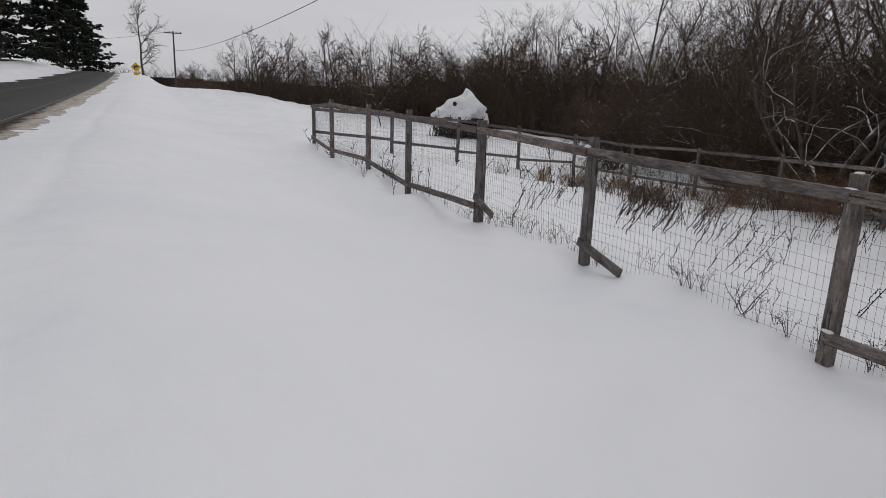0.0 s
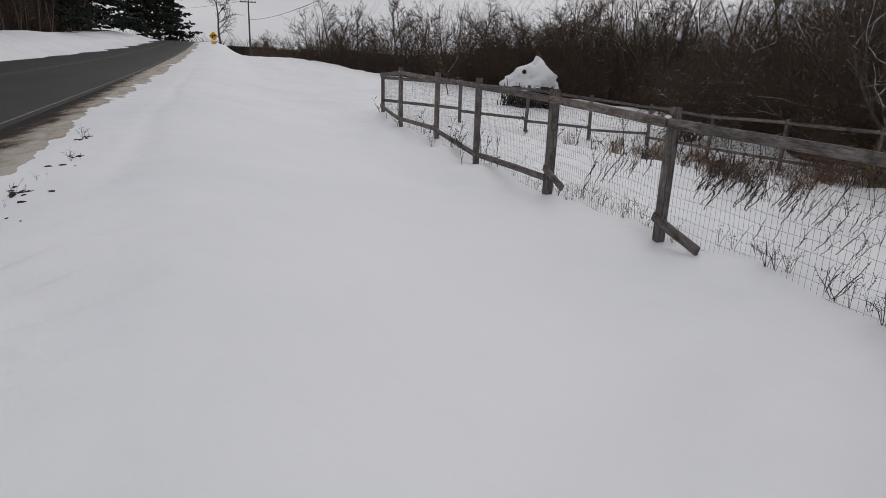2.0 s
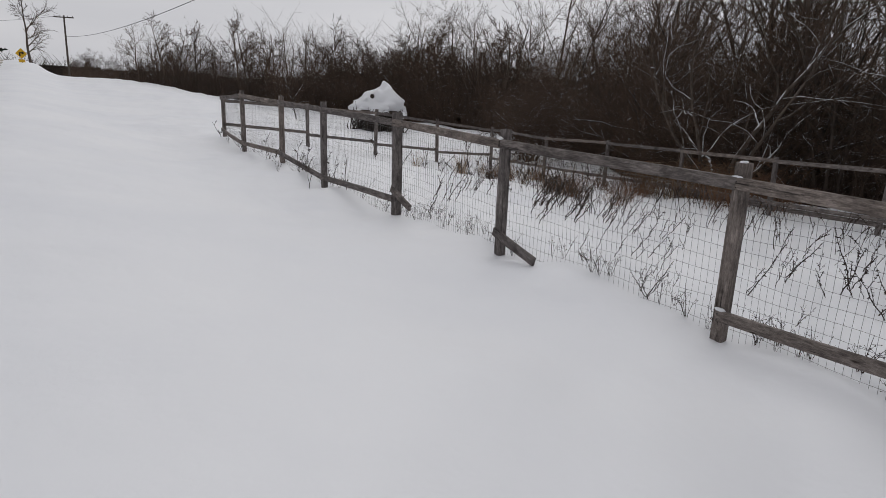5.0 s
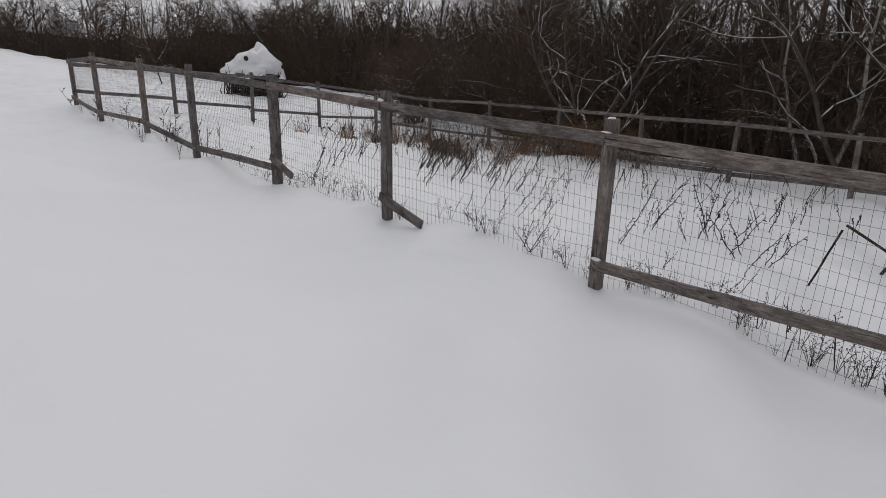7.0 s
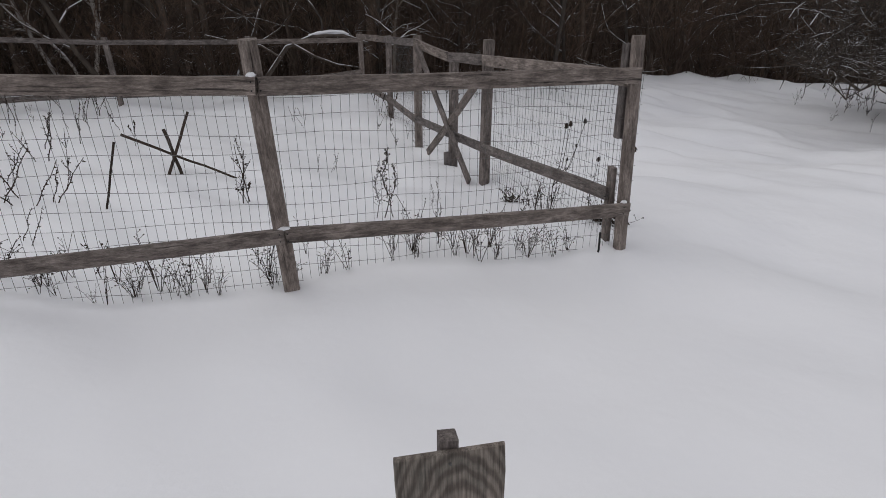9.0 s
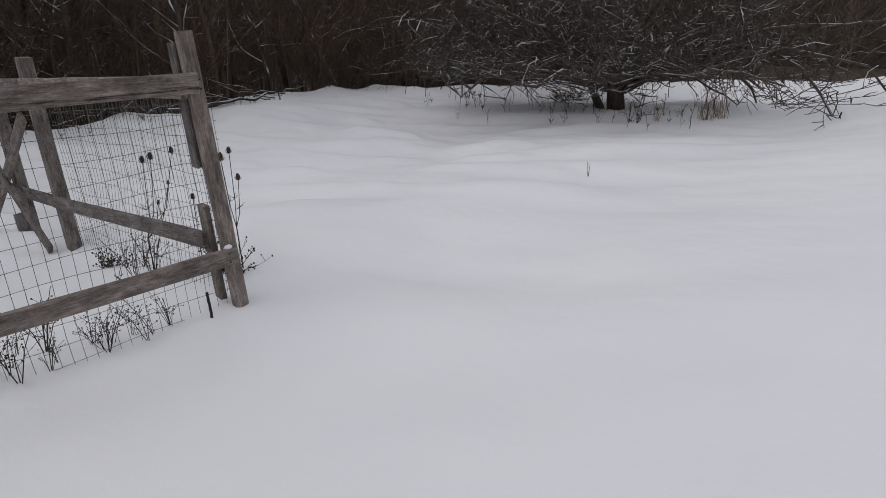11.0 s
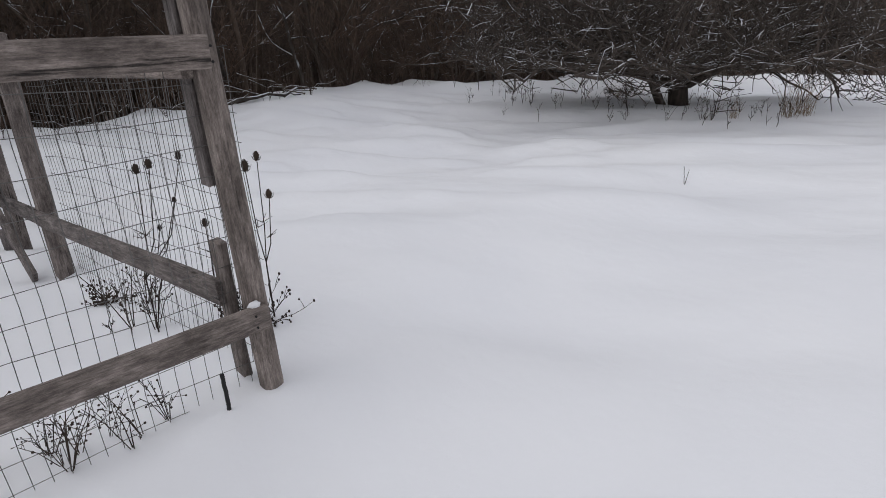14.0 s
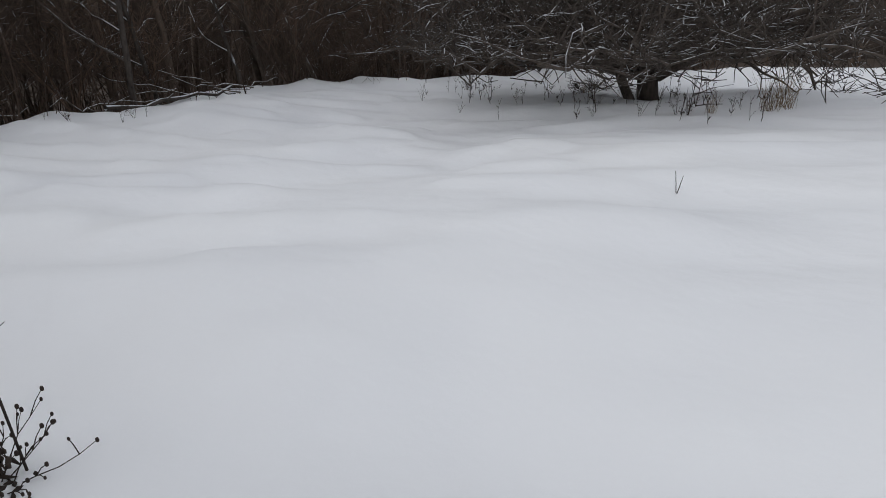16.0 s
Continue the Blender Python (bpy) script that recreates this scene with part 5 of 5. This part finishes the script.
            pts = [o + Vector((math.cos(a) * L * 0.6 * s, math.sin(a) * L * 0.6 * s, L * (1.7 * s - 1.25 * s * s))) for s in (0, 0.2, 0.4, 0.6, 0.8, 1.0)]
            m.tube(pts, [0.006, 0.006, 0.005, 0.0045, 0.004, 0.002], 4, False)
            for j in range(4):
                p = pts[rng.randint(1, 5)]
                m.tube([p, p + Vector((rng.gauss(0, 0.12), rng.gauss(0, 0.12), rng.gauss(0.05, 0.1)))], [0.003, 0.0015], 3, False)
    return m


WEED_LABELS = {"plume": ("dry dark goldenrod stem leaning out of the snow", "weed", STALK), "stalk": ("thick dark dead stalk with shrivelled leaves in snow", "weed", STALK), "stick": ("bare dark weed stalk standing in snow", "weed", STALK), "seed": ("low dry weed with small round seed heads", "weed", STALK),
               "spike": ("tall dry weed spike with brown seeds", "weed", STALK), "grass": ("tuft of dry straw-coloured grass in snow", "grass", STRAW), "bramble": ("arching heap of russet brambles", "bramble", RUST), "cane": ("tangle of pale arching dead vines over the fence", "vines", CANE)}
weed_data = {k: [weed_mesh(k, 1000 + 10 * i + j).data("dry_" + k, WEED_LABELS[k][2]) for j in range(5)] for i, k in enumerate(WEED_LABELS)}
rw = random.Random(77)


def weed(kind, x, y, s=1.0, turn=None):
    me_ = rw.choice(weed_data[kind])
    ob = new(me_.name.split(".")[0], me_)
    ob.matrix_basis = Matrix.Translation((x, y, gz(x, y))) @ Matrix.Rotation(rw.uniform(0, 6.28) if turn is None else turn, 4, "Z") @ Matrix.Scale(s, 4)
    label, cat, _ = WEED_LABELS[kind]
    return tagged(ob, label, cat, "dead plants")


# stalks in the enclosure, in loose clumps
def clump(x, y, n, spread, size, kinds=("plume", "plume", "stick")):
    for k in range(n):
        weed(rw.choice(kinds), x + rw.gauss(0, spread), y + rw.gauss(0, spread * 1.3), rw.uniform(*size), rw.gauss(-0.4, 1.0) if rw.random() < 0.45 else None)


for x, y, n, sp, size in (
        (8.9, 4.4, 9, 0.8, (0.4, 0.7)), (6.9, 8.9, 8, 0.3, (0.7, 1.0)), (7.2, 7.3, 8, 0.6, (0.5, 0.8)), (7.9, 8.3, 10, 0.6, (0.5, 0.85)), (7.4, 9.5, 10, 0.45, (0.6, 1.0)),
        (9.3, 6.6, 12, 0.8, (0.5, 0.8)), (8.6, 11.5, 20, 0.8, (0.6, 1.0)), (9.3, 14.2, 20, 0.9, (0.7, 1.1)), (10.6, 9.0, 20, 1.0, (0.5, 0.9)),
        (10.6, 4.4, 10, 0.9, (0.4, 0.7)), (6.4, 12.5, 8, 0.6, (0.5, 0.8)), (12.2, 7.5, 30, 0.9, (0.5, 0.8)), (12.4, 12.0, 20, 0.8, (0.5, 0.9)), (12.2, 5.0, 12, 0.6, (0.4, 0.6))):
    clump(x, y, n, sp, size)
for k in range(18):
    y = rw.uniform(1.9, 15.5)
    weed(rw.choice(("plume", "stick", "stick")), rw.uniform(5.7, 11.5), y, rw.uniform(0.35, 0.8))


def stalks(x, y, n, spread, height, turn=-0.5, loose=0.5, kind="stalk"):
    """Dead stalks that the snow has pressed over, all much the same way."""
    for k in range(n):
        weed(kind, x + rw.gauss(0, spread), y + rw.gauss(0, spread), height * rw.uniform(0.65, 1.08), turn + rw.gauss(0, loose))


stalks(6.3, 8.1, 13, 0.22, 0.62)
stalks(6.9, 8.3, 6, 0.3, 0.55)
stalks(5.9, 6.9, 7, 0.3, 0.45)
stalks(5.5, 6.25, 9, 0.28, 0.45, -0.5, 0.3)
stalks(6.05, 6.1, 9, 0.25, 0.34, -0.5, 0.3)
stalks(6.7, 6.3, 6, 0.4, 0.4)
stalks(4.95, 4.5, 5, 0.16, 0.30)
stalks(4.5, 4.6, 4, 0.2, 0.26)
stalks(4.4, 4.0, 4, 0.16, 0.22)
stalks(3.99, 3.6, 2, 0.03, 0.36, 2.2, 0.5)
stalks(3.99, 3.6, 2, 0.03, 0.30, -0.6, 0.5)
stalks(4.96, 3.35, 2, 0.04, 0.36, -0.6, 0.2)
stalks(5.5, 3.47, 3, 0.14, 0.28)
stalks(5.95, 3.2, 4, 0.13, 0.32, 2.3)
stalks(4.77, 2.85, 2, 0.08, 0.26)
stalks(6.3, 3.2, 4, 0.22, 0.48, 0.8, 1.5)
stalks(5.9, 2.64, 4, 0.10, 0.40, 0.6, 1.5)
stalks(6.05, 2.48, 2, 0.06, 0.42, -1.0)
stalks(5.0, 2.22, 2, 0.04, 0.22, -0.8)
stalks(8.4, 3.5, 4, 0.3, 0.45, 1.5, 1.5)
stalks(7.3, 4.2, 6, 0.5, 0.36)
stalks(4.5, 8.45, 6, 0.25, 0.48)
stalks(5.4, 9.6, 5, 0.3, 0.48)
stalks(6.3, 11.1, 6, 0.35, 0.5)
stalks(7.63, 0.29, 3, 0.12, 0.22)
stalks(11.3, 0.55, 6, 0.2, 0.24, 0.0, 1.5)
stalks(10.5, 3.7, 3, 0.3, 0.28, 1.5)
for k in range(16):
    f_ = rw.random()
    weed(rw.choice(("plume", "stick")), 9.1 + 3.4 * f_, -0.95 + 0.35 * f_ + rw.gauss(0, 0.1), rw.uniform(0.45, 0.75))
weed("stick", 6.2, 0.98, 0.9)
weed("stick", 6.25, 0.92, 1.0)
# low seed heads along the foot of the front fence
for k in range(85):
    y = rw.uniform(-1.6, 8.5)
    x = float(np.interp(y, [f[1] for f in FRONT[::-1]], [f[0] for f in FRONT[::-1]])) + rw.uniform(0.02, 0.42)
    weed("seed", x, y, rw.uniform(0.4, 0.85))
for k in range(26):
    y = rw.uniform(8.5, 17.6)
    x = float(np.interp(y, [f[1] for f in FRONT[::-1]], [f[0] for f in FRONT[::-1]])) + rw.gauss(0.0, 0.15)
    weed("seed" if k % 2 else "stick", x, y, rw.uniform(0.8, 1.1))
for x, y, s in ((5.28, -0.24, 0.98), (5.33, -0.3, 0.75), (5.24, -0.17, 0.6), (5.48, -0.69, 0.42), (5.52, -0.65, 0.32), (6.2, 0.95, 0.8)):
    weed("spike", x, y, s)
for x, y in ((4.55, -0.62), (4.62, -0.9), (5.35, -1.62), (5.6, -1.66), (5.9, -1.7), (5.5, -1.55), (4.75, -0.4), (4.5, 1.3), (4.45, 1.5)):
    weed("seed", x, y, rw.uniform(0.7, 1.0))
    weed("stick", x + 0.05, y + 0.1, rw.uniform(0.3, 0.6))
# russet growth and straw along the back
for x, y, s in ((12.6, 9.6, 0.9), (13.2, 10.6, 1.05), (13.6, 11.4, 1.1), (13.4, 8.6, 0.7), (12.7, 12.6, 0.8), (13.8, 9.7, 1.0), (14.3, 10.8, 1.2), (13.7, 13.2, 0.9)):
    weed("bramble", x, y, s)
for x, y, s in ((13.3, 11.2, 1.1), (13.5, 11.9, 1.0), (13.4, 12.7, 0.8), (13.4, 10.4, 0.85)):
    weed("cane", x, y, s)
for k in range(12):
    weed("grass", rw.gauss(9.4, 1.5), rw.gauss(15.6, 1.1), rw.uniform(0.8, 1.3))
for k in range(16):
    weed("bramble", rw.uniform(8.6, 12.4), rw.uniform(10.0, 16.5), rw.uniform(0.35, 0.6))
for k in range(40):
    weed("stick", rw.gauss(9.6, 1.6), rw.gauss(14.6, 1.5), rw.uniform(1.0, 1.7))
# grasses under the apple tree
for x, y, s in ((6.45, -12.0, 0.95), (6.3, -12.3, 1.0), (7.0, -11.2, 0.5), (9.9, -12.2, 0.5)):
    weed("grass", x, y, s)
for k in range(80):
    weed(rw.choice(("stick", "stick", "seed")), rw.uniform(6.0, 13.0), rw.gauss(-11.3, 0.8), rw.uniform(0.5, 1.0))
for k in range(60):
    p_, n_ = rw.choice(list(along(WOOD_EDGE[9:13], 0.5, rw)))
    q_ = p_ - n_ * rw.uniform(0.0, 1.6)
    weed(rw.choice(("stick", "seed", "stick")), q_.x, q_.y, rw.uniform(0.5, 1.0))
low_bush = tree("low_bush", "low twiggy bush beside the apple trunk", "bush", [((0, 0, 0), (math.cos(k * 2.4), math.sin(k * 2.4), 0.55), 0.7, 0.007, BUSH) for k in range(12)], 97, STALK, STALK, "single trees")
put(low_bush, 9.9, -12.4, 0.62, 0, True, 0.03)
# tufts on the ploughed edge of the road bank
for x, y, s in ((-2.0, 4.1, 0.5), (-2.4, 5.8, 0.5), (-2.1, 4.6, 0.45), (-2.95, 9.1, 0.6), (-2.5, 7.4, 0.45), (-2.3, 5.2, 0.35), (-2.45, 6.4, 0.3), (-2.05, 4.3, 0.5), (-1.95, 3.7, 0.5)):
    weed("seed", x, y, s)
    weed("stick", x + 0.06, y + 0.1, s * 0.35)


def teasel(x, y, heads, label):
    """heads: list of (dx, dy, height, size)."""
    b = gz(x, y)
    t = thing("teasel", (x, y, b), label, "teasel", "teasels")
    st = Mesh()
    fork = Vector((0, 0, 0.28))
    st.tube([Vector((0, 0, -0.1)), fork], [0.0042, 0.0034], 5)
    for dx, dy, h, size in heads:
        e = Vector((dx, dy, h - b))
        o = fork if h - b > 0.35 else Vector((0, 0, 0.12))
        st.tube([o, o.lerp(e, 0.35) + Vector((dx * 0.25, dy * 0.25, -0.01)), e], [0.0028, 0.0025, 0.002], 5, False)
        for k in range(3):
            a = rw.uniform(0, 6.28)
            q = o.lerp(e, 0.4)
            st.tube([q, q + Vector((math.cos(a) * 0.05, math.sin(a) * 0.05, 0.03))], [0.002, 0.001], 3, False)
    part("stem", st, STALK, t)
    for dx, dy, h, size in heads:
        e = Vector((dx, dy, h - b))
        hd = Mesh()
        size = size * 0.8
        hd.ball(e + Vector((0, 0, size * 1.1)), size, 8, 12, (0.72, 0.72, 1.25), 0.07, rw)
        for k in range(70):
            a, th = rw.uniform(0, 6.28), rw.uniform(0.25, 2.8)
            d = Vector((math.sin(th) * math.cos(a), math.sin(th) * math.sin(a), math.cos(th)))
            c = e + Vector((0, 0, size * 1.1)) + Vector((d.x * 0.68 * size, d.y * 0.68 * size, d.z * 1.2 * size))
            hd.tube([c, c + d * size * 0.28], [0.0014, 0.0005], 3, False)
        ho = part("head", hd, STALK, t, "dark spiny seed head")
        br = Mesh()
        for k in range(7):
            a = k * 0.9
            d = Vector((math.cos(a), math.sin(a), 0))
            br.tube([e, e + d * size * 0.9 + Vector((0, 0, size * 0.2)), e + d * size * 1.35 + Vector((0, 0, size * 1.3))], [0.0016, 0.0012, 0.0006], 3, False)
        part("bracts", br, STALK, ho)
    return t


teasel(4.97, -2.06, [(0.007, 0.026, 0.325, 0.026), (0.08, -0.06, 0.345, 0.021), (-0.07, -0.03, 0.21, 0.021)], "dry teasel with three spiny heads beside the corner post")
teasel(5.10, -1.86, [(-0.19, 0.05, 0.15, 0.018)], "dry teasel outside the wire")
teasel(5.30, -1.62, [(-0.06, -0.05, 0.335, 0.021), (0.02, -0.12, 0.33, 0.023), (0.06, -0.26, 0.34, 0.02), (0.05, -0.2, 0.15, 0.013), (-0.02, -0.1, 0.06, 0.012)], "dry teasel with small heads inside the fence")

def seeding_plant(x, y, reach, label, seed):
    """A branching dead plant: bent stems, forked twigs and a seed pod on each tip."""
    rng = random.Random(seed)
    t = thing("seeding_plant", (x, y, gz(x, y)), label, "weed", "dead plants")
    st, pods, leaf = Mesh(), Mesh(), Mesh()
    for k in range(17):
        a, q = k * 2.39996 + rng.uniform(-0.3, 0.3), reach * rng.uniform(0.45, 1.0)
        up = rng.uniform(0.6, 1.7)
        d = Vector((math.cos(a), math.sin(a), up)).normalized()
        p, pts = Vector((rng.gauss(0, 0.012), rng.gauss(0, 0.012), -0.03)), []
        for i in range(6):
            pts.append(p.copy())
            d = (d + Vector((rng.gauss(0, 0.13), rng.gauss(0, 0.13), rng.gauss(-0.03, 0.10)))).normalized()
            p = p + d * q / 5
        st.tube(pts, [0.0021, 0.0019, 0.0017, 0.0015, 0.0012, 0.001], 5, False)
        tips = [pts[-1]]
        for j in range(rng.randint(2, 4)):
            o = pts[rng.randint(2, 4)]
            e = o + (d + Vector((rng.gauss(0, 0.6), rng.gauss(0, 0.6), rng.uniform(0.0, 0.7)))).normalized() * q * rng.uniform(0.15, 0.32)
            st.tube([o, o.lerp(e, 0.5) + Vector((0, 0, 0.006)), e], [0.0016, 0.0014, 0.001], 4, False)
            tips.append(e)
        for e in tips:
            pods.ball(e, rng.uniform(0.0048, 0.0078), 4, 6, (0.8, 0.8, 1.25))
        for j in range(3):
            o = pts[rng.randint(0, 2)]
            e = o + Vector((rng.gauss(0, 0.025), rng.gauss(0, 0.025), rng.uniform(-0.015, 0.03)))
            leaf.tube([o, o.lerp(e, 0.5), e], [0.002, 0.007, 0.001], 4, False)
    part("stems", st, STALK, t)
    tagged(part("seed_pods", pods, STALK, t), "small dark round seed pods", kind="stuff")
    part("leaves", leaf, STALK, t, "shrivelled brown leaves")
    return t


seeding_plant(4.95, -1.99, 0.31, "low branching dead plant with round seed pods beside the corner post", 301)
seeding_plant(5.02, -1.94, 0.18, "low branching dead plant with round seed pods beside the corner post", 302)
seeding_plant(6.1, -1.52, 0.2, "low branching dead plant inside the side fence", 303)

# ---- sticks, logs and small things ----
def stick(parent, a, b, r0, r1, seed, mat=STALK, bent=0.18):
    rng = random.Random(seed)
    a, b = Vector(a), Vector(b)
    m = Mesh()
    n = 7
    m.tube([a.lerp(b, k / n) + Vector((rng.gauss(0, r0 * bent), rng.gauss(0, r0 * bent), rng.gauss(0, r0 * bent))) for k in range(n + 1)], [r0 + (r1 - r0) * k / n for k in range(n + 1)], 7)
    ob = part("stick", m, mat, parent, smooth=True)
    ob.matrix_basis = parent.matrix_basis.inverted()
    return ob


tri = thing("stick_tripod", (7.24, 1.72, gz(7.24, 1.72)), "crossed grey sticks lashed together in the snow", "sticks")
c = Vector((7.24, 1.72, -0.17))
stick(tri, c + Vector((0.02, 0.5, 0.17)), c + Vector((0, -0.55, -0.34)), 0.015, 0.011, 1)
stick(tri, c + Vector((0.08, -0.15, 0.36)), c + Vector((-0.40, 0.12, -0.40)), 0.014, 0.016, 2)
stick(tri, c + Vector((0.06, 0.10, 0.20)), c + Vector((-0.36, -0.14, -0.40)), 0.018, 0.016, 3)
reed = thing("upright_stick", (5.9, 2.0, gz(5.9, 2.0)), "dark thin stick standing in the snow", "stick")
stick(reed, (5.9, 2.02, gz(5.9, 2.0) - 0.05), (5.97, 1.86, gz(5.9, 2.0) + 0.54), 0.009, 0.010, 4)
peg = thing("metal_peg", (4.357, -1.613, gz(4.357, -1.613)), "short dark metal peg in the snow", "peg")
stick(peg, (4.357, -1.613, -0.36), (4.36, -1.61, -0.19), 0.0075, 0.0075, 6, BLACK)
tw = thing("forked_twig", (5.17, -6.25, gz(5.17, -6.25)), "small forked twig poking out of the snow", "twig")
tz_ = gz(5.17, -6.25)
stick(tw, (5.17, -6.25, tz_ - 0.05), (5.22, -6.29, tz_ + 0.16), 0.004, 0.0025, 7)
stick(tw, (5.17, -6.25, tz_), (5.10, -6.16, tz_ + 0.17), 0.0035, 0.002, 8)
sap = tree("sapling", "thin upright sapling at the edge of the snow", "sapling", [((0, 0, 0), (0.02, 0.03, 1), 2.2, 0.016, dict(BUSH, segs=(8, 3, 2), count=(9, 3), ratio=(0.22, 0.5)))], 98, STALK, TWIG, "single trees")
put(sap, 14.6, -7.4, 1.0, 0, True, 0.1)
log = thing("fallen_log", (16.3, -6.6, gz(16.3, -6.6)), "fallen snow-topped log with broken branches at the wood's edge", "log")
lg = random.Random(5)
stick(log, (15.3, -5.0, gz(15.3, -5.0) + 0.05), (15.6, -7.5, gz(15.6, -7.5) + 0.16), 0.05, 0.03, 9, SNOWBARK, 1.0)
for k in range(11):
    y0 = lg.uniform(-8.6, -2.5)
    x0 = 15.6 + lg.uniform(-0.3, 0.5)
    L = lg.uniform(0.8, 1.9)
    a = lg.choice((1.2, 1.5, 1.8, 4.4, 4.8)) + lg.uniform(-0.3, 0.3)
    stick(log, (x0, y0, gz(x0, y0) + 0.05), (x0 + math.cos(a) * L, y0 + math.sin(a) * L, gz(x0, y0) + lg.uniform(0.1, 0.6)), 0.018, 0.007, 20 + k, SNOWBARK, 2.2)

# clods of frozen soil where the plough bared the bank
rc = random.Random(44)
for x, y, n_ in ((-2.0, 4.1, 4), (-2.4, 5.8, 4), (-2.1, 4.6, 3), (-2.5, 7.4, 2), (-1.95, 3.7, 3), (-2.95, 9.1, 2)):
    for k in range(n_ * 4):
        qx, qy = x + rc.gauss(0, 0.1), y + rc.gauss(0, 0.2)
        cl = Mesh()
        cl.ball(Vector((0, 0, 0)), rc.uniform(0.007, 0.024), 5, 7, (0.8, 1.9, 0.4), 0.4, rc)
        ob = new("soil_clod", cl.data("soil_clod", STALK))
        ob.matrix_basis = Matrix.Translation((qx, qy, gz(qx, qy) + 0.004)) @ Matrix.Rotation(rc.uniform(0, 6.28), 4, "Z")
        tagged(ob, "dark clod of frozen soil on the snow", "soil clod", "clods on the bank")

# more seed heads where the wire meets the snow beside the corner
for k in range(42):
    y = rw.uniform(-1.5, 3.0)
    x = float(np.interp(y, [f[1] for f in FRONT[::-1]], [f[0] for f in FRONT[::-1]])) + rw.uniform(0.06, 0.22)
    weed("seed", x, y, rw.uniform(0.45, 0.8))
